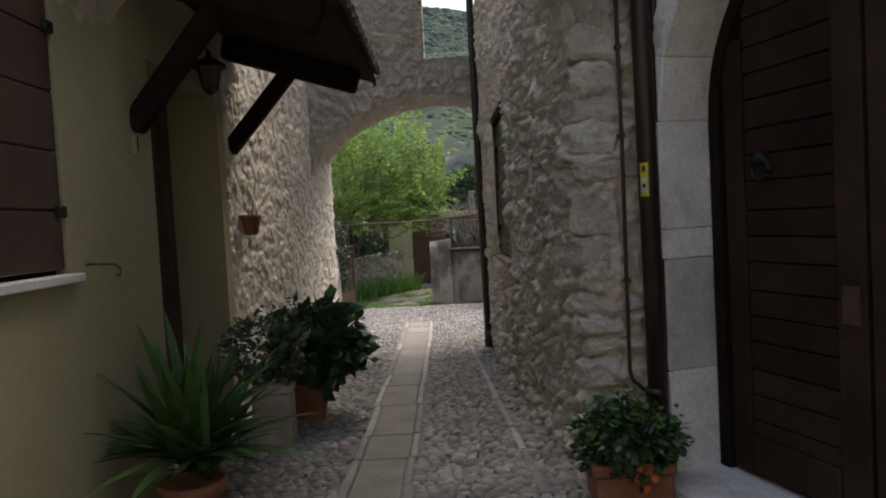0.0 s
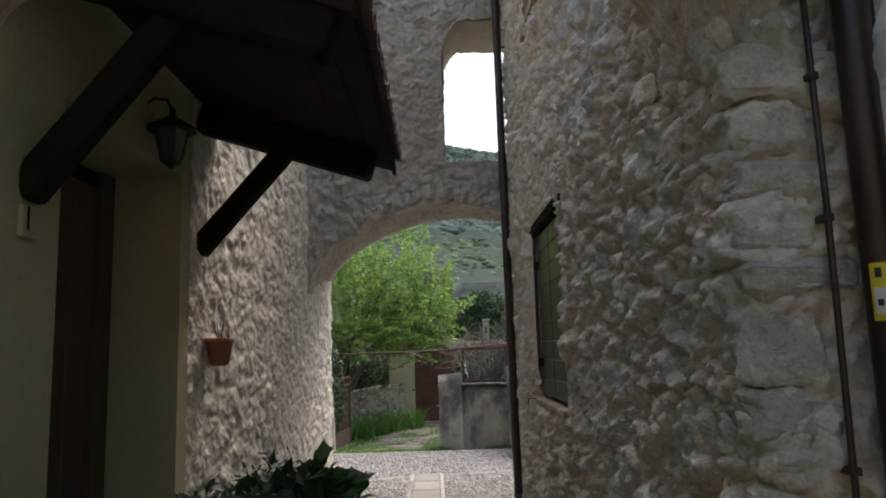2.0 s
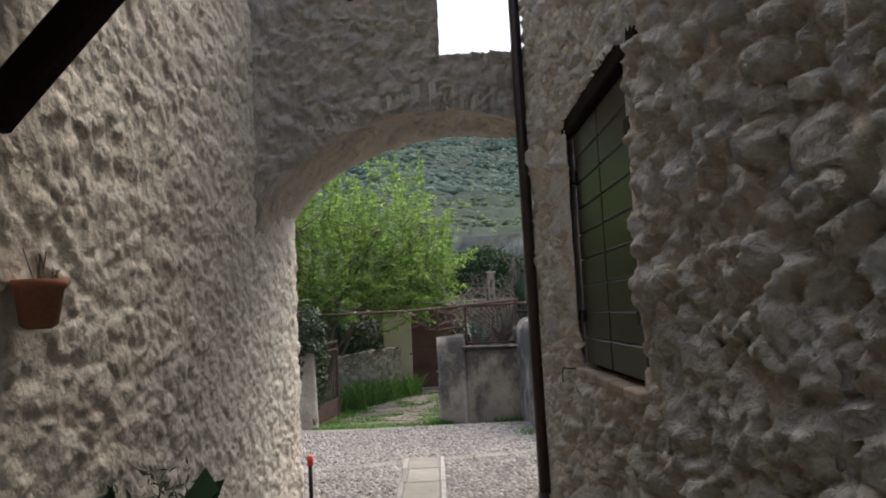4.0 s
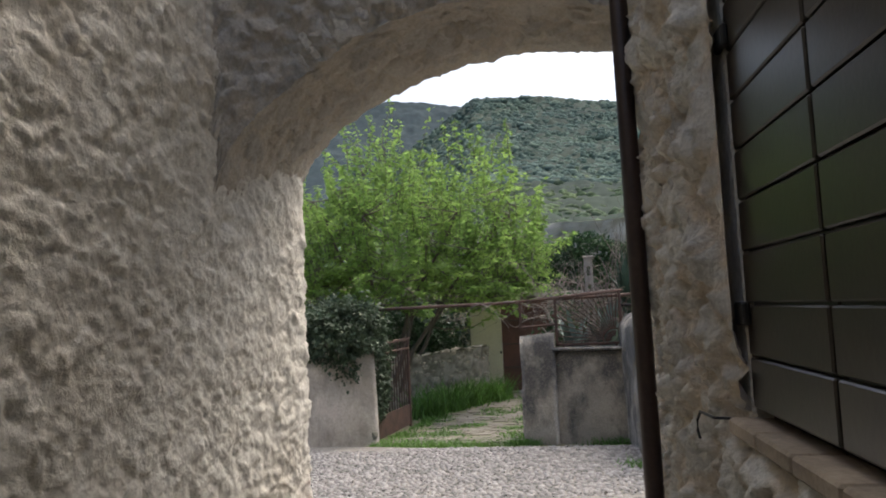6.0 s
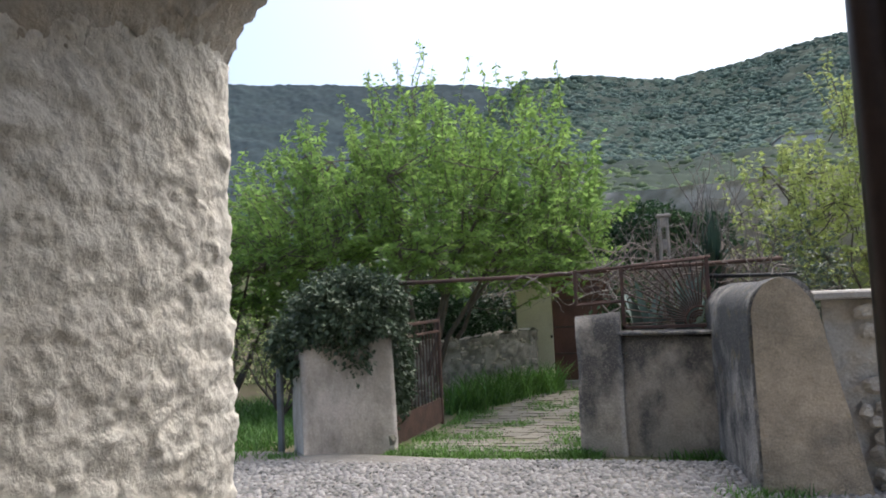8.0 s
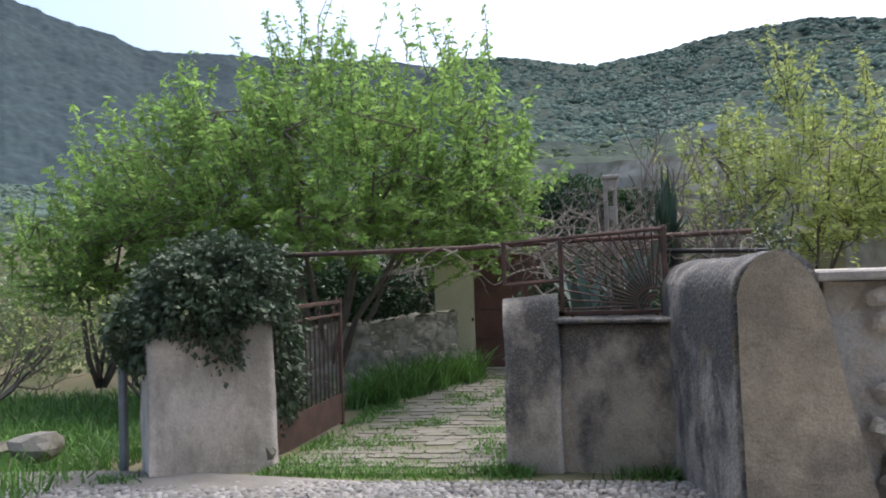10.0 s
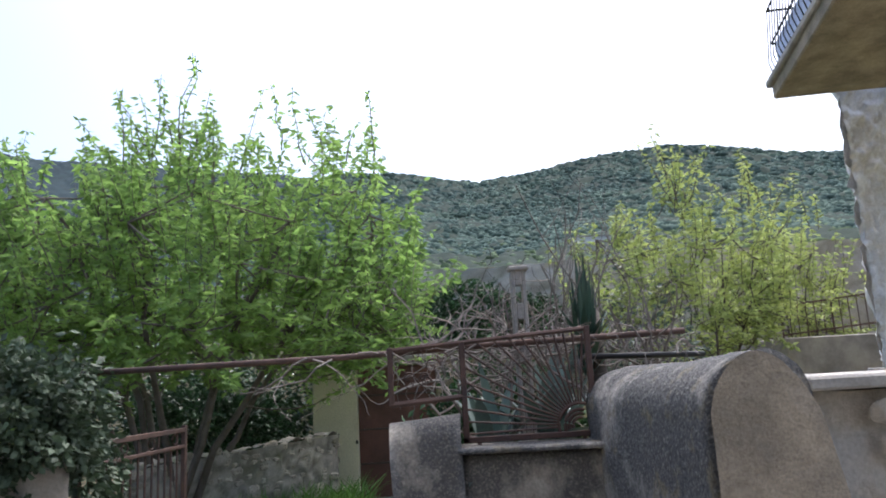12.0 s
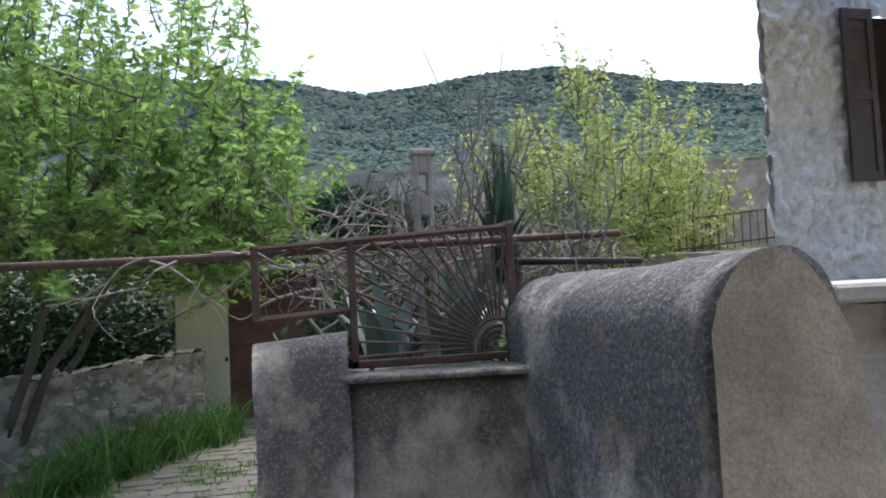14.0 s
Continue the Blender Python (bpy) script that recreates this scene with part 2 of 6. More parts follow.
def box(bm, lo, hi, m=None, bevel=0.0):
    c = [(a + b) / 2 for a, b in zip(lo, hi)]
    s = [abs(b - a) for a, b in zip(lo, hi)]
    r = bmesh.ops.create_cube(bm, size=1.0, matrix=(m or Matrix()) @ Matrix.Translation(c) @ Matrix.Diagonal((*s, 1)))
    if bevel:
        es = list({e for v in r["verts"] for e in v.link_edges})
        bmesh.ops.bevel(bm, geom=es, offset=bevel, segments=1, affect="EDGES")


def boxed(name, lo, hi, mat, parent=None, label="", m=None, bevel=0.01):
    bm = bmesh.new()
    box(bm, lo, hi, m, bevel)
    return part(name, bm, mat, parent, label)


def tube(bm, pts, radii, sides=8):
    """A tapered round bar along points."""
    pts = [Vector(p) for p in pts]
    if not isinstance(radii, (list, tuple)):
        radii = [radii] * len(pts)
    rings = []
    for i, p in enumerate(pts):
        d = (pts[min(i + 1, len(pts) - 1)] - pts[max(i - 1, 0)]).normalized()
        a = d.orthogonal().normalized() if abs(d.z) > 0.95 else d.cross(Vector((0, 0, 1))).normalized()
        b = d.cross(a)
        rings.append([bm.verts.new(p + radii[i] * (math.cos(k * math.tau / sides) * a + math.sin(k * math.tau / sides) * b)) for k in range(sides)])
    for r0, r1 in zip(rings, rings[1:]):
        for k in range(sides):
            bm.faces.new((r0[k], r0[(k + 1) % sides], r1[(k + 1) % sides], r1[k]))
    bm.faces.new(rings[0][::-1])
    bm.faces.new(rings[-1])


def piped(name, pts, radii, mat, parent=None, label="", sides=10):
    bm = bmesh.new()
    tube(bm, pts, radii, sides)
    bmesh.ops.recalc_face_normals(bm, faces=bm.faces)
    return part(name, bm, mat, parent, label, smooth=sides > 6)


def lathe(bm, profile, centre, sides=20):
    rings = []
    for r, z in profile:
        rings.append([bm.verts.new((centre[0] + r * math.cos(k * math.tau / sides), centre[1] + r * math.sin(k * math.tau / sides), centre[2] + z)) for k in range(sides)])
    for r0, r1 in zip(rings, rings[1:]):
        for k in range(sides):
            bm.faces.new((r0[k], r0[(k + 1) % sides], r1[(k + 1) % sides], r1[k]))
    bm.faces.new(rings[0][::-1])
    bm.faces.new(rings[-1])


def sheet(nu, nv, f, keep=None, flip=False):
    """Vertices and faces of a surface f(u, v), u and v from 0 to 1; keep(u, v) drops cells."""
    vs = [f(i / nu, j / nv) for j in range(nv + 1) for i in range(nu + 1)]
    fs = []
    for j in range(nv):
        for i in range(nu):
            if keep and not keep((i + 0.5) / nu, (j + 0.5) / nv):
                continue
            q = (j * (nu + 1) + i, j * (nu + 1) + i + 1, (j + 1) * (nu + 1) + i + 1, (j + 1) * (nu + 1) + i)
            fs.append(q[::-1] if flip else q)
    return vs, fs


def join(*sheets):
    vs, fs = [], []
    for v, f in sheets:
        k = len(vs)
        vs += v
        fs += [tuple(i + k for i in q) for q in f]
    return vs, fs


def rubble(p, size, depth, seed, rough=1.0, smear=0.0, facet=0.0):
    """How far a rubble wall stands out at p, and its tone: (joint to stone, tint)."""
    v = Vector(p)
    q = Vector((p[0] / size + seed, p[1] / size, p[2] / (size * 0.66)))
    q = q + noise.noise_vector(q * 0.8) * 0.4 + noise.noise_vector(q * 2.9) * 0.16
    big, bpts = noise.voronoi(q * 0.55 + Vector((17.0, 3.0, 8.0)))
    d, pts = noise.voronoi(q)
    if noise.cell_vector(bpts[0] * 5.1).z > 0.55:
        d, pts, q = [2.0 * k for k in big], bpts, q * 0.55 + Vector((17.0, 3.0, 8.0))
    edge = min(1.0, max(0.0, (d[1] - d[0]) * 2.8))
    edge = edge * edge * (3 - 2 * edge)
    c = noise.cell_vector(pts[0] * 7.3)
    tilt = noise.cell_vector(pts[0] * 3.1) - Vector((0.5, 0.5, 0.5))
    up = depth * edge * (0.35 + 0.8 * c.x + 1.3 * facet * tilt.dot(q - pts[0]))
    crag = noise.fractal(v * 8.0 + Vector((seed, 0, 0)), 0.6, 2.1, 4)
    chip = abs(noise.noise(v * 17.0 + noise.noise_vector(v * 31.0) * 0.35)) - 0.22
    up += depth * rough * (0.62 * crag + 0.36 * chip * (0.35 + 0.65 * edge))
    up += depth * 0.9 * noise.noise(v * 1.3 + Vector((seed, 0, 0)))
    up *= 1 - smear * 0.4
    return up, (edge * (1 - smear), c.y % 1.0, 0.0, 1.0)


def stone_wall(name, grids, mat, label, size=0.2, depth=0.035, seed=0.0, rough=1.0, smear=0.0, flat=(), facet=0.0, smooth=True, calm=None):
    """grids: (nu, nv, f, normal, keep, flip). Each surface is pushed out as rubble; flat: plain sheets for the back."""
    done, tones = [], []
    for nu, nv, f, normal, keep, flip in grids:
        vs, fs = sheet(nu, nv, f, keep, flip)
        nvec = None if callable(normal) else Vector(normal)
        out = []
        for k, v in enumerate(vs):
            up, tone = rubble(v, size, depth, seed, rough, smear, facet)
            if calm:
                up = lerp(up, min(up, 0.004), calm(v))
            out.append(Vector(v) + (nvec * up if nvec else normal(k % (nu + 1) / nu, k // (nu + 1) / nv, up)))
            tones.append(tone)
        done.append((out, fs))
    for nu, nv, f, keep, flip in flat:
        vs, fs = sheet(nu, nv, f, keep, flip)
        tones += [(0, 0.5, 0, 1)] * len(vs)
        done.append((vs, fs))
    vs, fs = join(*done)
    ob = mesh_object(name, vs, fs, mat, smooth=smooth, tones=tones)
    return tagged(ob, label, "wall", kind="structure")


def lerp(a, b, u):
    return a + (b - a) * u


def quad_path(points):
    """A function of u along a polyline in plan, by length."""
    pts = [Vector(p) for p in points]
    ls = [(b - a).length for a, b in zip(pts, pts[1:])]
    total = sum(ls)

    def f(u):
        s = u * total
        for a, b, l in zip(pts, pts[1:], ls):
            if s <= l + 1e-9:
                return a.lerp(b, s / l)
            s -= l
        return pts[-1]
    return f, total


def floor_z(x, y):
    """Height of the ground along the walk."""
    if y < 3:
        return 0.0
    if y < 9.5:
        return -0.24 * (y - 3) / 6.5
    if y < 14:
        return -0.25
    if y < 18:
        return -0.25 - 0.35 * (y - 14) / 4
    if y < 24:
        return -0.60
    if y < 27:
        return -0.6 + 3.0 * ((y - 24) / 3) ** 2
    return 2.4


# ---- ground: one sheet out to the foot of the hills ----
gx = sorted(set([-400, -200, -100, -60, -40, -25, -16, -12] + [i * 0.5 for i in range(-20, 25)] + [15, 20, 30, 45, 70, 110, 200, 400]))
gy = sorted(set([-300, -100, -40, -20, -12, -8, -5, -3] + [i * 0.5 for i in range(-4, 58)] + [30, 34, 40, 50, 65, 90, 130, 200]))


def ground_height(x, y):
    z = floor_z(x, y) - 0.02
    if y > 29:
        z = 2.4 + (y - 29) * 0.03
    if x < -4.5 and y > 8:
        z += 0.08 * noise.noise((x * 0.6, y * 0.6, 0))
    return z


gv = [(x, y, ground_height(x, y)) for y in gy for x in gx]
gf = [(j * len(gx) + i, j * len(gx) + i + 1, (j + 1) * len(gx) + i + 1, (j + 1) * len(gx) + i) for j in range(len(gy) - 1) for i in range(len(gx) - 1)]
ground = tagged(mesh_object("ground", gv, gf, SOIL, smooth=True), "grassy brown soil around the lane and gardens", "ground", kind="structure")

# mortar bed of the cobbled lane
bv, bf = sheet(24, 120, lambda u, v: (lerp(-1.95, 1.5, u) if v < 0.5 else lerp(-1.95 - (v - 0.5) * 8, 1.5 + (v - 0.5) * 12, u), lerp(-6, 14.35 + 0.3 * math.sin(u * 9), v), floor_z(0, lerp(-6, 14.3, v)) + 0.008 * noise.noise((u * 9, v * 60, 0))))
lane = tagged(mesh_object("lane_floor", bv, bf, MORTAR, smooth=True), "grey mortar bed of the cobbled lane", "lane", kind="structure")

# ---- right house: quoined corner, alley side and the door side ----
RW = [(0.62, 9.36), (0.63, 7.7), (0.66, 6.3), (0.77, 3.95)]
GW_Y0, GW_Y1, GW_Z0, GW_Z1 = 6.64, 7.92, 1.06, 2.5
UP_Y0, UP_Y1, UP_Z0, UP_Z1 = 6.55, 7.6, 4.35, 5.6


def rw_keep(u, v):
    p, z = rpath(u), lerp(-0.4, 6.3, v ** 1.15)
    if p.x > 0.9:
        return True
    if GW_Y0 < p.y < GW_Y1 and GW_Z0 < z < GW_Z1 + 0.1:
        return False
    return not (UP_Y0 < p.y < UP_Y1 and UP_Z0 < z < UP_Z1)


QW = [(1.3, 10.5), (0.70, 9.52), (0.64, 9.42)] + RW + [(0.785, 3.91), (0.82, 3.885), (1.17, 3.82)]
rpath, rlen = quad_path(QW)


def side_normal(path, left):
    def f(u, v, up):
        d = path(min(1.0, u + 0.008)) - path(max(0.0, u - 0.008))
        d.normalize()
        return Vector((d.y, -d.x, 0)) * (up if left else -up)
    return f


def by_window(p):
    """1 at the edge of the shuttered window, 0 a hand's breadth off."""
    if p[0] > 0.9:
        return 0.0
    away = max(GW_Y0 - p[1], p[1] - GW_Y1, GW_Z0 - p[2], p[2] - GW_Z1)
    return min(1.0, max(0.0, 1 - (away - 0.02) / 0.10))


wall_right = stone_wall("wall_right", [
    (430, 370, lambda u, v: (rpath(u).x, rpath(u).y, lerp(-0.4, 6.3, v ** 1.15)), side_normal(rpath, True), rw_keep, False),
], RUBBLE_R, "rough brown rubble stone house wall beside the lane", size=0.19, depth=0.046, seed=3.0, rough=1.7, facet=0.35, calm=by_window, flat=[
    (1, 1, lambda u, v: (1.5, lerp(10.5, 3.9, u), lerp(-0.4, 6.3, v)), None, True),
    (1, 1, lambda u, v: (lerp(0.62, 1.5, u), lerp(3.9, 10.4, v), 6.3), None, True)])

# door side, running off to the right and back
B = Vector((1.16, 3.82, 0))
DD = Vector((0.30, -0.954, 0)).normalized()
DN = Vector((-DD.y, DD.x, 0)) * -1          # towards the lane
if DN.x > 0:
    DN = -DN
DOOR0, DOORW, SPRING, RISE = 0.12, 1.9, 1.95, 0.95


def arch_top(s):
    k = (s - DOOR0 - DOORW / 2) / (DOORW / 2)
    return SPRING + RISE * math.sqrt(max(0.0, 1 - k * k)) if abs(k) < 1 else None


def dw_keep(u, v):
    s, z = u * 7.0, lerp(-0.2, 7.0, v)
    a = arch_top(s)
    return not (a and z < a + 0.1 and z > 0.0) and not (DOOR0 - 0.1 < s < DOOR0 + DOORW + 0.1 and z < SPRING)


stone_wall("wall_door_side", [(240, 240, lambda u, v: tuple(B + DD * (u * 7.0) + Vector((0, 0, lerp(-0.2, 7.0, v)))), tuple(DN), dw_keep, False)],
           PLASTER_R, "rubble and plaster house wall around the arched door", size=0.26, depth=0.03, seed=5.0, smear=0.4,
           flat=[(1, 1, lambda u, v: tuple(B - DN * 0.7 + DD * (u * 7.0) + Vector((0, 0, lerp(-0.2, 7.0, v)))), None, True)])

# ---- left house: cream plaster with window and door, then limewashed rubble ----
LX = -1.76
LW_Y0, LW_Y1, LW_Z0, LW_Z1 = 1.75, 3.28, 1.33, 2.75
LD_Y0, LD_Y1, LD_Z1 = 4.34, 5.66, 2.58


def cream_wall():
    ys = [-6.0, -3, 0, 1.0, LW_Y0, 2.2, 2.8, LW_Y1, 3.6, 4.0, LD_Y0, 4.8, 5.2, LD_Y1, 5.82]
    zs = [-0.2, 0.4, 0.9, LW_Z0, 1.8, 2.2, LD_Z1, LW_Z1, 3.2, 3.6, 3.95]
    bm = bmesh.new()
    for y0, y1 in zip(ys, ys[1:]):
        for z0, z1 in zip(zs, zs[1:]):
            y, z = (y0 + y1) / 2, (z0 + z1) / 2
            if (LW_Y0 < y < LW_Y1 and LW_Z0 < z < LW_Z1) or (LD_Y0 < y < LD_Y1 and z < LD_Z1):
                continue
            box(bm, (LX - 0.5, y0, z0), (LX, y1, z1))
    bmesh.ops.remove_doubles(bm, verts=bm.verts, dist=0.0005)
    bm.verts.index_update()
    seen = {}
    for f in bm.faces:
        seen.setdefault(tuple(sorted(v.index for v in f.verts)), []).append(f)
    bmesh.ops.delete(bm, geom=[f for fs in seen.values() if len(fs) > 1 for f in fs], context="FACES")
    ob = part("wall_left_plaster", bm, CREAM)
    return tagged(ob, "smooth cream plastered house wall", "wall", kind="structure")


cream_wall()
lpath, llen = quad_path([(-1.765, 5.80), (-1.74, 8.0), (-1.66, 9.6), (-1.60, 10.2), (-1.60, 10.38), (-1.64, 10.48), (-1.72, 10.52), (-3.2, 10.55)])
stone_wall("wall_left_stone", [
    (400, 380, lambda u, v: (lpath(u).x, lpath(u).y, lerp(-0.4, 6.6, v ** 1.15)), side_normal(lpath, True), None, True),
], RUBBLE_L, "limewashed lumpy rubble stone wall", size=0.125, depth=0.019, seed=9.0, rough=1.45, smear=0.4, facet=1.1, flat=[
    (1, 1, lambda u, v: (-2.3, lerp(5.8, 10.5, u), lerp(-0.4, 6.6, v)), None, False),
    (1, 1, lambda u, v: (lerp(-2.3, -1.74, u), lerp(5.8, 10.5, v), 6.6), None, False)])


# ---- arch across the end of the lane ----
def arch_z(x):
    k = min(1.0, abs((x + 0.20) / 1.47))
    return 2.12 + 1.05 * math.sqrt(1 - k ** (1.75 if x < -0.2 else 2.0))


AX0, AX1 = -1.70, 0.70


def aw_front(u, v):
    x = lerp(AX0, AX1, u)
    return (x, 9.5 - 0.3 * max(0.0, (-1.25 - x) / 0.45) ** 2, lerp(arch_z(x), 6.4, v))


def aw_back(u, v):
    x = lerp(AX0, AX1 + 0.45, u)
    return (x, 10.42, lerp(arch_z(lerp(AX0, AX1, u)), 6.4, v))


def hole_top(x):
    return 5.40 - 0.40 * min(1.0, max(0.0, (0.12 - x) / 0.26)) ** 2


def aw_keep(u, v, f=aw_front):
    x, y, z = f(u, v)
    return not (x > -0.13 and 3.66 < z < hole_top(x))


def aw_soffit(u, v):
    return tuple(Vector(aw_front(u, 0)).lerp(Vector(aw_back(u, 0)), v))


def soffit_normal(u, v, up):
    k = min(1.0, 4 * v, 4 * (1 - v))
    return Vector((0, up * (2 * v - 1) * (1 - k), -up * k))


stone_wall("wall_arch", [
    (200, 210, aw_front, (0, -1, 0), aw_keep, False),
    (170, 60, aw_soffit, soffit_normal, None, True),
    (90, 110, aw_back, (0, 1, 0), lambda u, v: aw_keep(u, v, aw_back), True),
    (18, 30, lambda u, v: (-0.12, lerp(9.49, 10.43, u), lerp(3.62, 5.1, v)), (0.4, 0, 0), None, False),
    (24, 20, lambda u, v: (lerp(-0.15, 1.1, u), lerp(9.49, 10.43, v), 3.65), (0, 0, 0.4), None, False),
    (24, 20, lambda u, v: (lerp(-0.15, 1.1, u), lerp(9.49, 10.43, v), hole_top(lerp(-0.15, 1.1, u)) + 0.01), (0, 0, -0.4), None, True),
    (2, 2, lambda u, v: (lerp(AX0, AX1, u), lerp(9.5, 10.42, v), 6.4), (0, 0, 0), None, False),
], RUBBLE_A, "rubble stone wall with an open arch and a window hole above", size=0.13, depth=0.034, seed=14.0, rough=1.7, facet=1.1)


# ---- low arch between the houses at the start ----
def na_z(x):
    k = (x + 0.45) / (1.27 if x > -0.45 else 1.37)
    return 2.38 + 0.94 * math.sqrt(max(0.0, 1 - k * k))


def na(u, v, side):
    x = lerp(-1.78, 0.80, u)
    y0 = lerp(3.25, 3.55, u)
    y1 = lerp(3.85, 4.35, u)
    return (x, y0 if side == 0 else y1, lerp(na_z(x), 3.95, v))


stone_wall("wall_near_arch", [
    (150, 100, lambda u, v: na(u, v, 0), (0, -1, 0), None, False),
    (150, 50, lambda u, v: tuple(Vector(na(u, 0, 0)).lerp(Vector(na(u, 0, 1)), v)), soffit_normal, None, True),
    (80, 50, lambda u, v: na(u, v, 1), (0, 1, 0), None, True),
    (4, 4, lambda u, v: tuple(Vector(na(u, 1, 0)).lerp(Vector(na(u, 1, 1)), v)), (0, 0, 0), None, False),
], RUBBLE_R, "rough stone arch bridging the lane between the houses", size=0.15, depth=0.045, seed=20.0, rough=1.8, facet=1.1)


# unseen plain house front, added behind to keep rear sky light off the lane
back = tagged(boxed("wall_back", (-4.0, -8.6, -0.2), (6.0, -8.0, 6.5), CREAM, bevel=0.02), "added unseen plain house front closing the lane against rear sky light", "wall", kind="structure")

# ---- garden front: piers, low walls ----
def rounded_block(name, f, nu, nv, mat, label, category="wall", depth=0.015, seed=0.0, caps=()):
    vs, fs = sheet(nu, nv, f)
    out = [Vector(v) + Vector((noise.noise(Vector(v) * 2 + Vector((seed, 0, 0))), noise.noise(Vector(v) * 2 + Vector((seed, 7, 0))), noise.noise(Vector(v) * 2 + Vector((seed, 3, 9))))) * depth
           + Vector((1, 1, 1)) * 0.25 * depth * noise.fractal(Vector(v) * 12, 0.8, 2.0, 3) for v in vs]
    ob = mesh_object(name, out, fs, mat, smooth=True)
    return tagged(ob, label, category) if category else tagged(ob, label)


def swept_wall(name, a, b, thick, z0, tops, mat, label, category="wall", batter=0.0, round_top=0.06, depth=0.012, seed=0.0):
    """A low wall from a to b; tops: heights along it; its section is rounded on top."""
    a, b = Vector((*a, 0)), Vector((*b, 0))
    d = (b - a).normalized()
    nrm = Vector((-d.y, d.x, 0))
    length = (b - a).length
    nu = max(8, int(length / 0.06))

    def f(u, v):
        # round the section: bottom front, up, over, down; shrink at the ends for end caps
        k = (u * (nu + 4) - 2) / nu
        close = 0.0 if k < -1.5 / nu or k > 1 + 1.5 / nu else 1.0
        k = min(1.0, max(0.0, k))
        t = k * (len(tops) - 1)
        i = min(int(t), len(tops) - 2)
        top = lerp(tops[i], tops[i + 1], t - i)
        w = thick / 2
        sec = [(-w - batter, z0), (-w, top - round_top), (-w + round_top, top), (w - round_top, top), (w, top - round_top), (w + batter, z0)]
        seg = [abs(complex(*q) - complex(*p)) for p, q in zip(sec, sec[1:])]
        s = v * sum(seg)
        for p, q, l in zip(sec, sec[1:], seg):
            if s <= l + 1e-9:
                o, z = p[0] + (q[0] - p[0]) * s / l, p[1] + (q[1] - p[1]) * s / l
                break
            s -= l
        return tuple(a.lerp(b, k) + nrm * (o * close) + Vector((0, 0, z)))
    return rounded_block(name, f, nu + 4, 40, mat, label, category, depth, seed)


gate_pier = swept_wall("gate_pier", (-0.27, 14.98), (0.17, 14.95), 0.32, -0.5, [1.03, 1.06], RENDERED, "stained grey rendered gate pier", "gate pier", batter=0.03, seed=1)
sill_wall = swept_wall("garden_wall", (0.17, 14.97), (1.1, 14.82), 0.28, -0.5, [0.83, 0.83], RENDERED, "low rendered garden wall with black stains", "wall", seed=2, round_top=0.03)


def barrel(u, v):
    # a thick stub wall with a round top, flat front, running away from the walk
    half = 0.285
    y = lerp(13.30, 14.95, min(1.0, max(0.0, (u * 34 - 2) / 30)))
    close = 0.0 if u < 1.5 / 34 else 1.0
    top = lerp(1.33, 1.28, (y - 13.3) / 1.65)
    spring = top - 0.24
    h = spring + 0.6
    total = 2 * h + math.pi * half * 0.85
    s = v * total
    if s < h:
        o, z = -half, -0.6 + s
    elif s > total - h:
        o, z = half, -0.6 + total - s
    else:
        t = (s - h) / (total - 2 * h) * math.pi
        o, z = -half * math.cos(t), spring + 0.24 * math.sin(t)
    cx = lerp(1.335, 1.26, (y - 13.3) / 1.65)
    if o > 0:
        o *= 0.62
    return (cx + o * close, y, z if close else lerp(z, 0.4, 1.0))


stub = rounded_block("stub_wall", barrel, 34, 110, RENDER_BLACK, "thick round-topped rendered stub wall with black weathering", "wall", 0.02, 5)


def front_face(u, v):
    z = lerp(-0.55, 1.09 + 0.24 * math.sin(math.pi * min(1, max(0, u))) ** 0.6, v)
    return (lerp(1.06, 1.50 + 0.29 * max(0.0, (1.2 - z) / 1.4), u), 13.27 - 0.04 * (1 - v), z)


face = rounded_block("end_face", front_face, 16, 40, RENDER_OLD, "flaking ochre render", "", 0.012, 8)
face.parent = stub

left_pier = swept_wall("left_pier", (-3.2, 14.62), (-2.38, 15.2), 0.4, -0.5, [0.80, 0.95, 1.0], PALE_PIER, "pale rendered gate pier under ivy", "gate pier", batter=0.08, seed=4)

# low rubble wall to the right with its pale coping
roadside = stone_wall("wall_roadside", [(140, 36, lambda u, v: (lerp(1.60, 8.0, u), 13.44, lerp(-0.5, 1.14, v)), (0, -1, 0), None, False)], RUBBLE_A, "low rubble roadside wall", size=0.2, depth=0.025, seed=31,
           flat=[(1, 1, lambda u, v: (lerp(1.70, 8.0, u), 13.8, lerp(-0.5, 1.14, v)), None, True), (1, 1, lambda u, v: (lerp(1.7, 8.0, u), lerp(13.36, 13.8, v), 1.14), None, False)])
coping = tagged(boxed("coping", (1.5, 13.28, 1.15), (8.0, 13.85, 1.21), CONCRETE, bevel=0.012), "pale concrete coping slab on the roadside wall", "coping", kind="structure")

# stone wall inside the gate, cream wall end and brown door
inner = stone_wall("wall_garden_inner", [
    (90, 26, lambda u, v: (lerp(-3.6, -1.25, u), lerp(19.3, 21.6, u), lerp(-0.8, lerp(0.40, 0.55, u), v)), (0.5, -0.85, 0), None, False),
    (90, 6, lambda u, v: (lerp(-3.6, -1.25, u) - 0.2 * v, lerp(19.3, 21.6, u) + 0.3 * v, lerp(0.40, 0.55, u)), (0, 0, 1), None, False),
    (8, 26, lambda u, v: (-1.25 - 0.2 * u, 21.6 + 0.3 * u, lerp(-0.8, 0.55, v)), (0.8, 0.5, 0), None, False),
], SW_STONE, "low grey rubble garden wall", size=0.22, depth=0.04, seed=40)

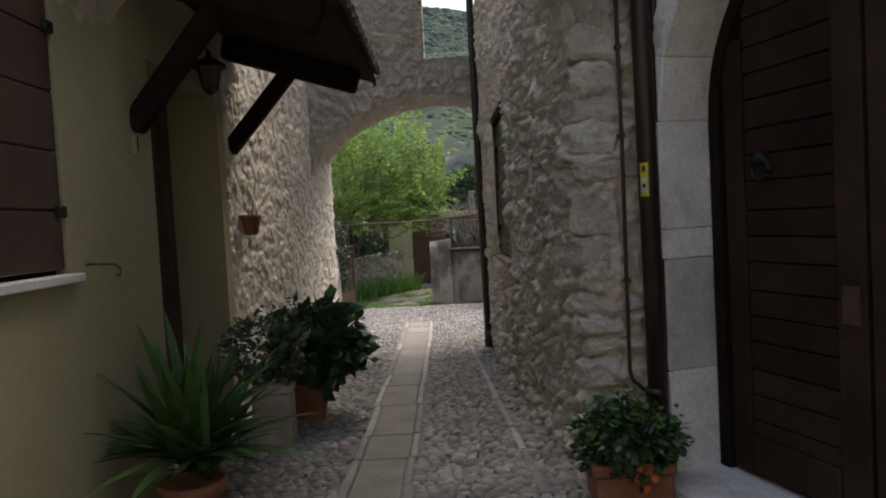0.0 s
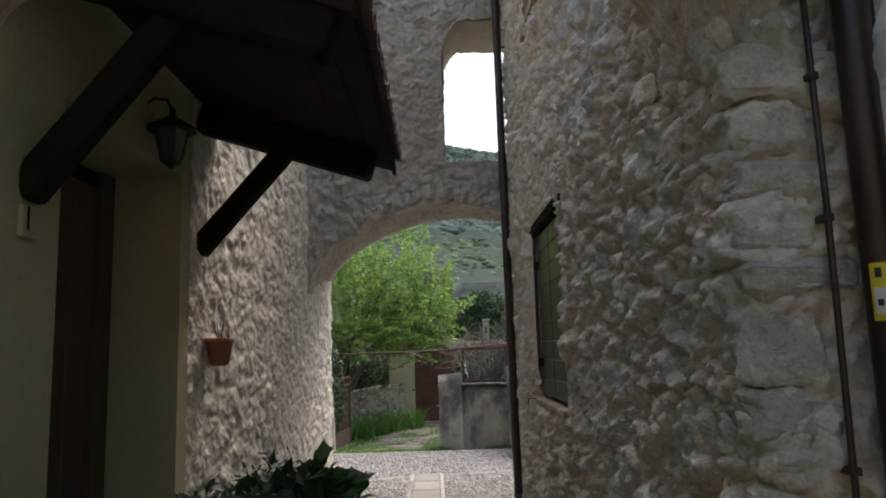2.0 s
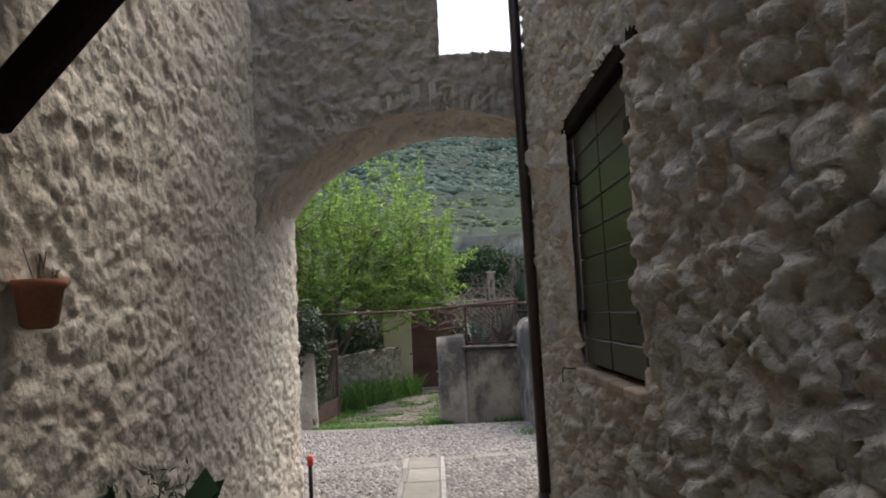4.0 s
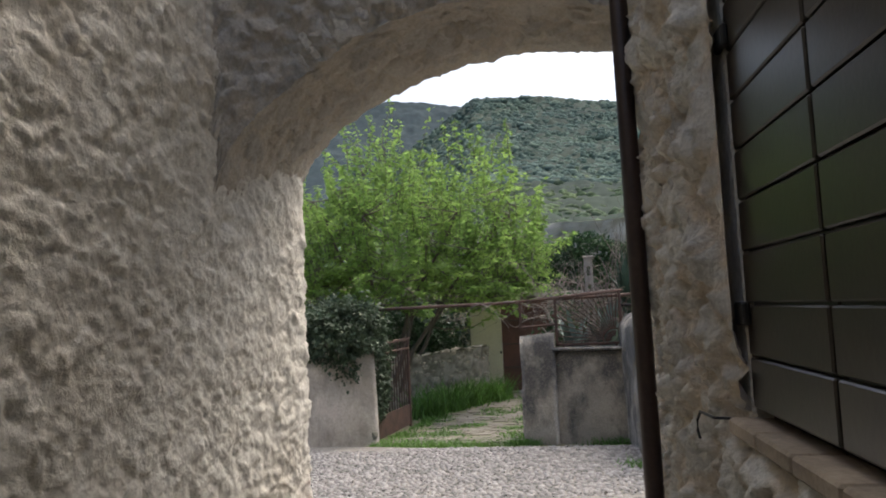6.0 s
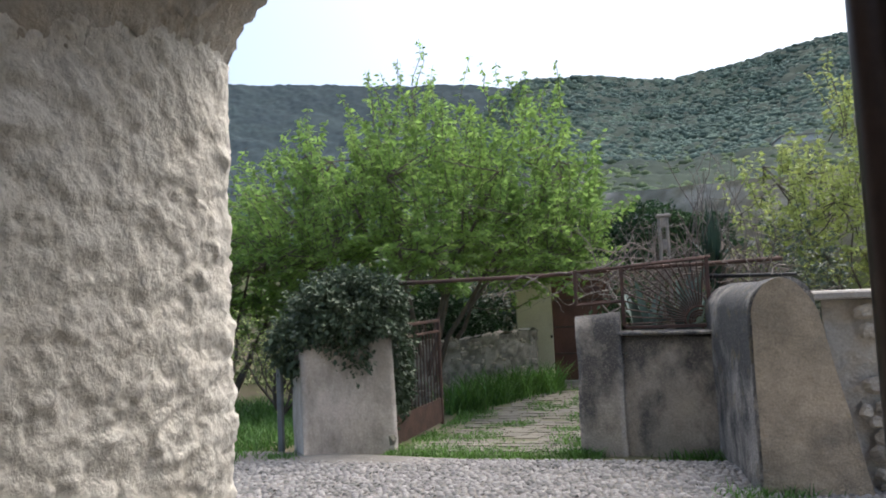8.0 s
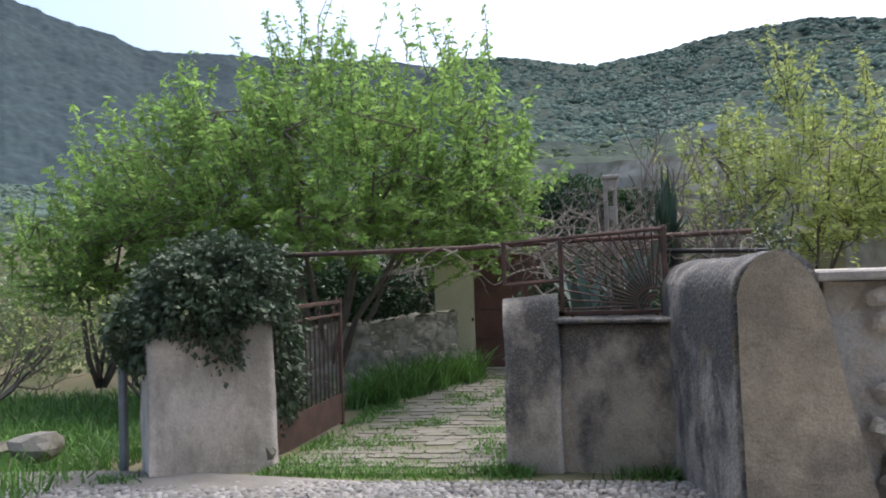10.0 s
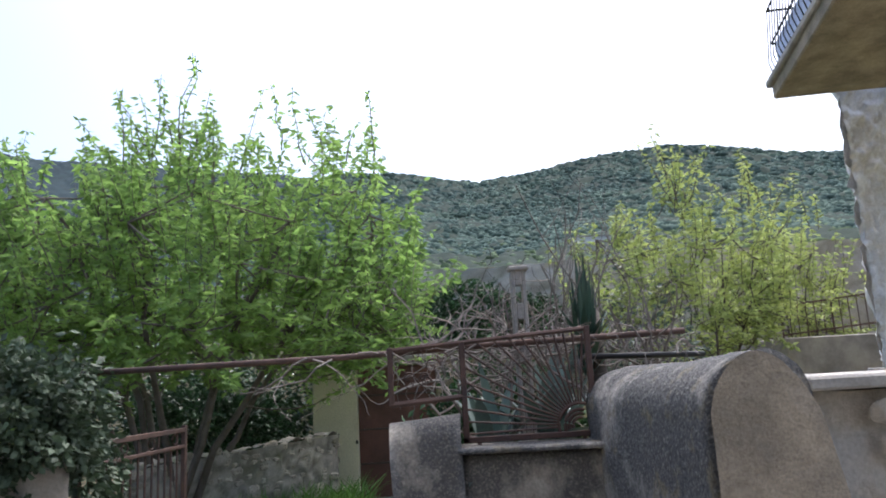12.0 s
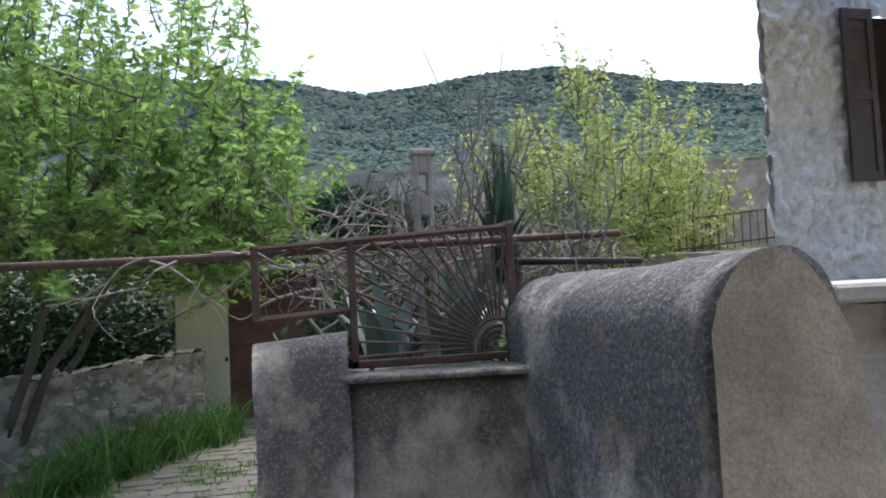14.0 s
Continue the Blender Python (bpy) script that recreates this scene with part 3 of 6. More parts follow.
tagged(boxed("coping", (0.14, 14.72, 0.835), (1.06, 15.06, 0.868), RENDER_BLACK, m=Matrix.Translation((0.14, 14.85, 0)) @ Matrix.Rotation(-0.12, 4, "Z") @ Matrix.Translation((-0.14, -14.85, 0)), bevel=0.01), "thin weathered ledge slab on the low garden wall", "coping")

# ---- plants ----
def leaf_mesh(name, spots, size, mat, parent=None, label="", droop=0.3, width=0.5, rng=None, aims=None):
    """Many folded leaves, one mesh: spots are their stalks' places."""
    rng = rng or np.random.default_rng(1)
    n = len(spots)
    p = np.asarray(spots, dtype=float)
    d = rng.normal(size=(n, 3))
    d[:, 2] = d[:, 2] * 0.6 - droop
    if aims is not None:
        d = d * 0.55 + np.asarray(aims)
    d /= np.linalg.norm(d, axis=1)[:, None]
    s = rng.normal(size=(n, 3))
    s -= (s * d).sum(1)[:, None] * d
    s /= np.linalg.norm(s, axis=1)[:, None]
    up = np.cross(d, s)
    l = (size * rng.uniform(0.6, 1.3, n))[:, None]
    a, c = p, p + d * l
    mid = p + d * l * 0.45 + up * l * 0.06
    b1, b2 = mid + s * l * width / 2, mid - s * l * width / 2
    v = np.stack([a, b1, c, b2], 1).reshape(-1, 3)
    f = np.arange(4 * n).reshape(-1, 4)
    ob = mesh_object(name, v.tolist(), f.tolist(), mat, parent)
    return tagged(ob, label) if label else ob


def grow(bm, rng, p, d, length, r, level, tips, spread=0.6, up=0.12, wobble=0.18, kids=(2, 4), least=1):
    """A limb with its branches; its thin ends are kept in tips."""
    pts, rad, q, dd = [p], [r], Vector(p), Vector(d)
    steps = 5
    for i in range(steps):
        dd = (dd + Vector(rng.normal(size=3)) * wobble + Vector((0, 0, up))).normalized()
        q = q + dd * length / steps
        pts.append(q.copy())
        rad.append(r * (1 - 0.55 * (i + 1) / steps))
        if level <= least:
            tips.append((q.copy(), dd.copy()))
    tube(bm, pts, rad, 6 if r > 0.03 else 4)
    if level > 0:
        for k in range(int(rng.integers(kids[0], kids[1] + 1))):
            i = int(rng.integers(2, steps + 1))
            nd = (dd + Vector(rng.normal(size=3)) * spread).normalized()
            grow(bm, rng, pts[i], nd, length * rng.uniform(0.55, 0.8), rad[i] * 0.65, level - 1, tips, spread, up, wobble, kids, least)


def tree(name, label, place, stems, length, r, level, leaves, size, mat, seed, spread=0.6, up=0.12, fuzz=0.22, lean=0.55, kids=(2, 4), droop=0.3, least=1, bark=None):
    rng = np.random.default_rng(seed)
    t = thing(name, label, "tree" if "tree" in name else "shrub")
    bm, tips = bmesh.new(), []
    for k in range(stems):
        a = k * math.tau / stems + rng.uniform(-0.4, 0.4)
        d = Vector((math.cos(a) * lean, math.sin(a) * lean, 1)).normalized()
        grow(bm, rng, Vector(place), d, length * rng.uniform(0.8, 1.15), r, level, tips, spread, up, 0.16, kids, least)
    part("trunk", bm, bark or BARK, t)
    idx = rng.integers(0, len(tips), leaves)
    base = np.array([tips[i][0] for i in idx]) + rng.normal(size=(leaves, 3)) * fuzz * 0.5
    leaf_mesh("crown", base, size, mat, t, droop=droop, rng=rng)
    return t


def clump(name, label, centre, radii, n, size, mat, seed, parent=None, droop=0.3, shell=0.55, width=0.5, low=-1.0, category="shrub"):
    """A bushy mass: leaves spread over lumpy balls."""
    rng = np.random.default_rng(seed)
    d = rng.normal(size=(n, 3))
    d /= np.linalg.norm(d, axis=1)[:, None]
    d[:, 2] = np.maximum(d[:, 2], low)
    lump = np.array([1 + 0.55 * noise.noise(Vector(q) * 2.2 + Vector((seed, 0, 0))) + 0.18 * noise.noise(Vector(q) * 6 + Vector((seed, 0, 0))) for q in d])
    rad = rng.uniform(shell, 1.0, n) ** 0.6 * lump
    p = d * rad[:, None] * np.array(radii) + np.array(centre)
    if parent is None:
        ob = leaf_mesh(name, p, size, mat, None, "", droop, width, rng, aims=d * 0.5)
        return tagged(ob, label, category)
    return leaf_mesh(name, p, size, mat, parent, label, droop, width, rng, aims=d * 0.5)


def crown_tree(name, label, base, centre, radii, shoots, size, mat, seed, limbs=6, thick=0.09, category="tree", upright=1.0, nodes_each=9, whips=0, low=-0.55):
    """A tree whose boughs carry many rising shoots, each set with whorls of hanging leaves."""
    rng = np.random.default_rng(seed)
    t = thing(name, label, category)
    base, centre = Vector(base), Vector(centre)
    hubs = []
    for k in range(limbs):
        a = (k + rng.uniform(-0.3, 0.3)) * math.tau / limbs
        end = centre + Vector((math.cos(a) * radii[0] * 0.7, math.sin(a) * radii[1] * 0.7, rng.uniform(-0.2, 0.7) * radii[2]))
        foot = base + Vector((math.cos(a), math.sin(a), 0)) * thick * 0.8
        ctrl = foot.lerp(end, 0.35) + Vector((0, 0, 0.35 * (end - foot).length * rng.uniform(0.3, 1)))
        pts = [foot.lerp(ctrl, u).lerp(ctrl.lerp(end, u), u) + Vector(rng.normal(size=3)) * (0.04 if u > 0 else 0.0) for u in np.linspace(0, 1, 9).tolist()]
        bm = bmesh.new()
        tube(bm, pts, [thick * (1 - 0.8 * u) for u in np.linspace(0, 1, 9).tolist()], 7)
        part("limb", bm, BARK, t, smooth=True)
        hubs += [p for i, p in enumerate(pts) if i > 2]
    spots, aims, twig = [], [], bmesh.new()

    def set_leaves(pts, count, big):
        for j in range(count):
            u = (0.12 + 0.88 * (j + rng.random() * 0.6) / count) * (len(pts) - 1)
            i = min(int(u), len(pts) - 2)
            p = pts[i].lerp(pts[i + 1], min(1.0, u - i))
            a0 = rng.uniform(0, math.tau)
            for w in range(big):
                a = a0 + w * math.tau / big + rng.uniform(-0.5, 0.5)
                spots.append(p + Vector(rng.normal(size=3)) * 0.015)
                aims.append((math.cos(a) * 1.2, math.sin(a) * 1.2, rng.uniform(-0.9, 0.5)))

    for k in range(shoots):
        d = rng.normal(size=3)
        d /= np.linalg.norm(d)
        d[2] = max(d[2], low)
        r = lerp(0.12, 1.0, rng.random()) ** 0.42
        r *= 0.93 + 0.30 * noise.noise(Vector(d) * 2.6 + Vector((seed, 0, 0)))
        f = 1 / max(abs(d[0]) ** 2.6 + abs(d[1]) ** 2.6 + abs(d[2]) ** 2.6, 0.2) ** (1 / 2.6)
        q = centre + Vector((d[0] * radii[0], d[1] * radii[1], d[2] * radii[2])) * float(r * f)
        hub = min(hubs, key=lambda h: (h - q).length + (0.9 if h.z > q.z else 0))
        out = Vector((d[0], d[1], 0))
        L = rng.uniform(0.45, 0.95)
        rise = Vector((0, 0, upright * rng.uniform(0.7, 1.2))) + out * rng.uniform(0.1, 0.55) + Vector(rng.normal(size=3)) * 0.14
        if d[2] < -0.3:
            rise = out + Vector((0, 0, rng.uniform(-0.5, 0.2)))
        rise.normalize()
        start = q - rise * L * 0.6
        gap = (start - hub).length
        ctrl = hub.lerp(start, 0.55) + Vector((0, 0, -0.12 * gap)) + Vector(rng.normal(size=3)) * 0.08 * gap
        pts = [hub.lerp(ctrl, u).lerp(ctrl.lerp(start, u), u) for u in (0.0, 0.35, 0.7, 1.0)]
        bend = Vector(rng.normal(size=3)) * 0.12
        shoot = [start + rise * (L * u) + bend * (u * u * L) for u in (0.0, 0.33, 0.66, 1.0)]
        tube(twig, pts + shoot[1:], [0.013 * (1 - 0.8 * i / 6) for i in range(7)], 4)
        if rng.random() < 0.5:
            hubs.append(pts[2])
        set_leaves(shoot, nodes_each, 4)
        set_leaves(pts[1:], 4, 3)
    for k in range(whips):
        a = rng.uniform(0, math.tau)
        side = k % 3 == 2
        p = centre + Vector(((0.53 if side else -0.04) * radii[0] + rng.normal() * 0.09 * radii[0], math.sin(a) * 0.3 * radii[1], radii[2] * rng.uniform(0.7, 0.95)))
        tip = p + Vector((rng.normal() * 0.3, rng.normal() * 0.25, rng.uniform(0.5, 1.0 if side else 1.6)))
        pts = [p.lerp(tip, u) + Vector(rng.normal(size=3)) * 0.03 for u in (0.0, 0.25, 0.5, 0.75, 1.0)]
        tube(twig, pts, [0.012, 0.010, 0.008, 0.006, 0.004], 4)
        set_leaves(pts, 11, 3)
    tagged(part("twigs", twig, BARK, t), kind="stuff")
    leaf_mesh("crown", spots, size, mat, t, droop=0.25, rng=rng, aims=aims, width=0.42)
    return t


# big fresh-leaved tree inside the gate
crown_tree("fruit_tree", "broad tree in fresh bright green spring leaf", (-3.2, 20.0, -0.65), (-3.2, 20.1, 2.8), (3.95, 2.6, 1.85), 1080, 0.115, LEAF_TREE, 11, limbs=9, thick=0.06, whips=42)
crown_tree("fruit_tree", "small low tree in thin fresh green leaf", (-7.2, 20.4, -0.5), (-6.7, 20.3, 1.75), (2.1, 1.5, 1.2), 300, 0.11, LEAF_TREE, 15, limbs=5, thick=0.05)
crown_tree("young_tree", "slim young tree with yellow-green new leaves", (5.0, 22.5, -0.4), (4.9, 22.5, 2.7), (2.4, 1.2, 1.7), 250, 0.125, LEAF_YELLOW, 23, limbs=6, thick=0.04, upright=1.6, nodes_each=7, whips=22)
crown_tree("young_tree", "slim young tree with thin yellow-green leaves", (8.0, 25.0, -0.2), (8.0, 25.0, 2.8), (1.8, 1.0, 1.5), 170, 0.11, LEAF_YELLOW, 29, limbs=5, thick=0.04, upright=1.6, nodes_each=7, whips=8)
tree("olive_shrub", "thin grey-green shrub with bare twigs", (2.9, 19.5, -0.5), 6, 1.5, 0.035, 2, 3000, 0.08, LEAF_GREY, 31, spread=0.45, up=0.25, lean=0.5, kids=(3, 4), fuzz=0.15)
tree("bare_shrub", "bare twiggy shrub on the grass", (-7.0, 17.5, -0.4), 9, 1.1, 0.025, 2, 700, 0.07, LEAF_YELLOW, 41, spread=0.6, up=0.12, lean=0.8, kids=(3, 4))
tree("bare_shrub", "bare twiggy shrub on the grass", (-5.0, 18.0, -0.5), 9, 1.0, 0.025, 2, 600, 0.07, LEAF_YELLOW, 43, spread=0.6, up=0.12, lean=0.8, kids=(3, 4))
ivy = thing("ivy_bush", "dark ivy tumbling over the pale gate pier", "ivy")
clump("foliage", "", (-2.78, 15.0, 1.10), (0.62, 0.52, 0.46), 12000, 0.056, LEAF_IVY, 51, ivy, droop=0.6, width=0.7)
clump("trailing_growth", "", (-2.38, 15.35, 0.75), (0.24, 0.30, 0.85), 2200, 0.07, LEAF_IVY, 52, ivy, droop=0.7, width=0.6)
clump("trailing_growth", "", (-3.28, 14.62, 0.85), (0.22, 0.22, 0.32), 900, 0.07, LEAF_IVY, 53, ivy, droop=0.7, width=0.6)
for k, (c, r) in enumerate((((-2.5, 15.15, 1.35), (0.35, 0.3, 0.28)), ((-3.1, 14.75, 0.72), (0.3, 0.22, 0.3)), ((-2.7, 14.85, 0.68), (0.3, 0.2, 0.25)), ((-3.2, 15.1, 1.25), (0.35, 0.3, 0.3)), ((-2.42, 15.95, 0.35), (0.10, 0.5, 0.6)), ((-2.85, 15.2, 1.5), (0.4, 0.3, 0.2)))):
    clump("foliage", "", c, r, 900, 0.06, LEAF_IVY, 151 + k, ivy, droop=0.7, width=0.65, shell=0.2)
clump("hedge", "dense dark green hedge below the terrace wall", (0.7, 26.0, 2.5), (2.6, 0.8, 0.72), 14000, 0.13, LEAF_HEDGE, 55)
clump("meadow_bush", "pale green spring thicket at the back of the meadow", (-15.0, 24.5, 0.8), (4.0, 1.5, 1.6), 6000, 0.16, LEAF_MEADOW, 60)
clump("meadow_bush", "pale green spring thicket at the back of the meadow", (-9.0, 22.5, 0.5), (3.2, 1.3, 1.1), 7000, 0.12, LEAF_MEADOW, 58)
# dense, darkly coloured leaves stand in for the near-black shade under the tree
clump("laurel_bush", "dark evergreen bush filling in the deep shade behind the garden wall", (-3.7, 23.6, 0.55), (2.2, 1.0, 1.35), 22000, 0.11, LEAF_DARK, 57, shell=0.15)

# dark leaf mass added to make the deep shade behind the fan panel
clump("garden_bush", "dark bush put in for the deep shade behind the railing", (0.65, 16.4, 0.60), (0.8, 0.35, 0.85), 5000, 0.09, LEAF_HEDGE, 59)

# ---- hills ----
AZ = [(-60, 0.30), (-45, 0.35), (-38, 0.355), (-35, 0.337), (-31, 0.322), (-29, 0.305), (-23, 0.308), (-14, 0.305), (-0.5, 0.302), (6.5, 0.282), (11, 0.288), (16.6, 0.303), (22.5, 0.306), (27, 0.288), (31, 0.268), (37, 0.245), (60, 0.23)]


def ridge(az):
    az = max(-60, min(60, az))
    for (a0, e0), (a1, e1) in zip(AZ, AZ[1:]):
        if a0 <= az <= a1:
            return lerp(e0, e1, (az - a0) / (a1 - a0))
    return 0.28


def hill_point(az, k):
    """k from 0 (foot, near) to 1 (ridge)."""
    y = lerp(22, 620, k ** 1.5)
    e = ridge(az) * shoulder(az)
    t = lerp(0.03, e, k ** 0.55) - (0.3 if k <= 0 else 0)
    dist = y
    x, yy = dist * math.sin(radians(az)), 10 + dist * math.cos(radians(az))
    h = 1.3 + dist * t + min(dist * 0.008, 4) * noise.fractal(Vector((x * 0.02, yy * 0.02, 0)), 0.8, 2.0, 4) * (1 if k < 0.97 else 0.2)
    return (x, yy, h)


def canopy(x, y, size):
    """Tree crowns seen as a lumpy cover, in crown heights."""
    q = Vector((x / size, y / size, 0))
    d, pts = noise.voronoi(q + noise.noise_vector(q * 0.7) * 0.3)
    return (1 - min(1.0, d[0] * 1.25) ** 2) * (0.55 + 0.6 * abs(noise.cell(pts[0] * 9.7))) + 0.5 * noise.noise(q * 0.23)


def far_ridge_point(az, k):
    """The higher ridge further off, seen over the shoulder of the near hill."""
    e = lerp(0.02, ridge(az) - 0.016 * min(1.0, max(0.0, (az + 10) / 6)), k ** 0.8)
    dist = lerp(500, 1000, k)
    x, y = dist * math.sin(radians(az)), 10 + dist * math.cos(radians(az))
    return (x, y, 1.3 + dist * e + 5.0 * noise.fractal(Vector((x * 0.012, y * 0.012, 4)), 0.8, 2.0, 4) * (0.25 if k > 0.97 else 1) + 2.6 * canopy(x, y, 10.0))


def wooded_point(az, k):
    x, y, z = hill_point(az, k)
    return (x, y, z + (0.4 + 2.6 * k) * canopy(x, y, 1.8 + 5.0 * k))


def shoulder(az):
    """How much of the ridge's height the near hill keeps towards its low end."""
    return 1.0 if az > -5 else max(0.34, 1.0 - 0.045 * (-5 - az))


# hillside sheet, its dark colour serving as shade under the paler crowns
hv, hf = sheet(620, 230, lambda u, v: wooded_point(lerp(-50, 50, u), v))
hill = tagged(mesh_object("hillside", hv, hf, HILL, smooth=True), "long wooded hillside behind the gardens, coloured dark as shade between the crowns", "hill", kind="structure")
# far ridge, its haze carried by the colour alone
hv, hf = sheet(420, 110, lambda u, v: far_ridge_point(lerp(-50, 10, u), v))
tagged(mesh_object("far_ridge", hv, hf, FARHILL, smooth=True), "wooded ridge far behind the hillside, distance haze in its blue-green colour", "hill", kind="structure")


def blobs(name, label, n, mat, seed, k0, k1, s0, s1, flat=0.8, where=hill_point, raised=0.0):
    rng = np.random.default_rng(seed)
    bm = bmesh.new()
    bmesh.ops.create_icosphere(bm, subdivisions=1, radius=1)
    bv = np.array([v.co for v in bm.verts])
    bf = [tuple(v.index for v in f.verts) for f in bm.faces]
    bm.free()
    vs, fs = [], []
    for i in range(n):
        az, k = rng.uniform(-58, 58), rng.uniform(k0, k1)
        c = np.array(where(az, k))
        s = rng.uniform(s0, s1) * (0.12 + 0.88 * k)
        q = bv * rng.uniform(0.7, 1.3, bv.shape) * np.array([s, s, s * flat]) + c + np.array([0, 0, s * raised])
        fs += [tuple(j + len(vs) for j in f) for f in bf]
        vs += q.tolist()
    return tagged(mesh_object(name, vs, fs, mat, smooth=True), label, "woodland", kind="stuff")


# wood crowns with haze mixed into their colour
blobs("far_woods", "dense green woodland on the hills, tinted blue-grey as distance haze", 44000, HILLTREE, 3, 0.32, 1.0, 1.5, 3.3, 0.7, raised=0.35)
blobs("olive_groves", "grey-green olive trees and scrub on the lower slope", 6500, OLIVE, 5, 0.06, 0.42, 1.2, 2.8, 0.65, raised=0.3)

# ---- things along the lane ----
def oriented(origin, u_dir, n_dir):
    """A frame with x along u_dir, y along n_dir (out of the wall) and z up."""
    u, nn = Vector(u_dir).normalized(), Vector(n_dir).normalized()
    m = Matrix((u, nn, Vector((0, 0, 1)))).transposed().to_4x4()
    return Matrix.Translation(origin) @ m


# arched carriage door
door = tagged(thing("door_1", "closed dark plank double door in a stone arch", "door"), kind="structure")
DM = oriented(B, DD, DN)
REVEAL = 0.27


def arch_prism(bm, m, s0, s1, inset, y0, y1, z_low):
    """A door leaf outline between s0 and s1 under the arch."""
    n = 14
    pts = []
    for i in range(n + 1):
        s = lerp(s0, s1, i / n)
        k = (s - DOOR0 - DOORW / 2) / (DOORW / 2 - inset)
        pts.append((s, SPRING + (RISE - inset) * math.sqrt(max(0.0, 1 - k * k))))
    outline = [(s0, z_low)] + pts + [(s1, z_low)]
    a = [bm.verts.new(m @ Vector((s, y0, z))) for s, z in outline]
    b = [bm.verts.new(m @ Vector((s, y1, z))) for s, z in outline]
    bm.faces.new(a)
    bm.faces.new(b[::-1])
    for i in range(len(a)):
        j = (i + 1) % len(a)
        bm.faces.new((a[i], b[i], b[j], a[j]))
    bmesh.ops.recalc_face_normals(bm, faces=bm.faces)


bm = bmesh.new()
arch_prism(bm, DM, DOOR0 + 0.01, DOOR0 + DOORW - 0.01, 0.005, -REVEAL - 0.12, -REVEAL - 0.06, 0.08)
part("door_backing", bm, DARKWOOD, door)
mid = DOOR0 + DOORW / 2
bm = bmesh.new()
rim = [(-1.0, 0.08 - SPRING)] + [(-math.cos(a), math.sin(a)) for a in np.linspace(0, math.pi, 25).tolist()] + [(1.0, 0.08 - SPRING)]
rows = []
for i, (c, s_) in enumerate(rim):
    ring = []
    for inset, yy in ((0.012, -REVEAL - 0.06), (0.012, -REVEAL), (0.085, -REVEAL), (0.085, -REVEAL - 0.06)):
        z = SPRING + (s_ if i in (0, len(rim) - 1) else s_ * (RISE - inset))
        ring.append(bm.verts.new(DM @ Vector((mid + c * (DOORW / 2 - inset), yy, z))))
    rows.append(ring)
for r0, r1 in zip(rows, rows[1:]):
    for k in range(4):
        bm.faces.new((r0[k], r0[(k + 1) % 4], r1[(k + 1) % 4], r1[k]))
bmesh.ops.recalc_face_normals(bm, faces=bm.faces)
part("door_frame", bm, DARKWOOD, door)
mid = DOOR0 + DOORW / 2
for s0, s1 in ((mid - 0.16, mid - 0.012), (mid + 0.012, mid + 0.16), (DOOR0 + 0.11, DOOR0 + 0.24), (DOOR0 + DOORW - 0.24, DOOR0 + DOORW - 0.11)):
    kk = (max(abs(s0 - mid), abs(s1 - mid))) / (DOORW / 2 - 0.03)
    boxed("stile", (s0, -REVEAL - 0.06, 0.10), (s1, -REVEAL - 0.015, SPRING + (RISE - 0.03) * math.sqrt(max(0.0, 1 - kk * kk))), DOORWOOD, door, m=DM, bevel=0.006)
for s0, s1 in ((DOOR0 + 0.245, mid - 0.165), (mid + 0.165, DOOR0 + DOORW - 0.245)):
    z = 0.11
    while z < 2.7:
        h = 0.135 + 0.012 * math.sin(z * 31)
        kk = max(abs(s0 - mid), abs(s1 - mid)) / (DOORW / 2 - 0.02)
        if z + h < SPRING + RISE * math.sqrt(max(0, 1 - kk * kk)):
            boxed("plank", (s0, -REVEAL - 0.06, z), (s1, -REVEAL - 0.028, z + h - 0.007), DOORWOOD, door, m=DM, bevel=0.005)
        z += h
for s0, s1 in ((DOOR0 + 0.245, mid - 0.165), (mid + 0.165, DOOR0 + DOORW - 0.245)):
    boxed("bottom_rail", (s0, -REVEAL - 0.03, 0.105), (s1, -REVEAL - 0.008, 0.30), DOORWOOD, door, m=DM, bevel=0.012)
kn = part("knocker", bmesh.new(), IRON, door, "black iron knocker")
bm = bmesh.new()
kc = DM @ Vector((0.52, -REVEAL + 0.02, 1.66))
ring = [kc + Matrix.Rotation(a, 3, DN) @ Vector((0, 0, 0.055)) for a in np.linspace(0, math.tau, 15)]
tube(bm, ring, 0.012, 6)
bmesh.ops.create_uvsphere(bm, u_segments=12, v_segments=8, radius=0.035, matrix=Matrix.Translation(kc + Vector((0, 0, 0.05))))
bm.to_mesh(kn.data)
boxed("lock_plate", (mid - 0.13, -REVEAL - 0.016, 0.95), (mid - 0.04, -REVEAL - 0.008, 1.12), RUST, door, m=DM, bevel=0.004)

# dressed stones of the jambs and the arch ring
surround = tagged(thing("door_surround", "dressed limestone jambs and arch stones around the door", "door surround"), kind="structure")


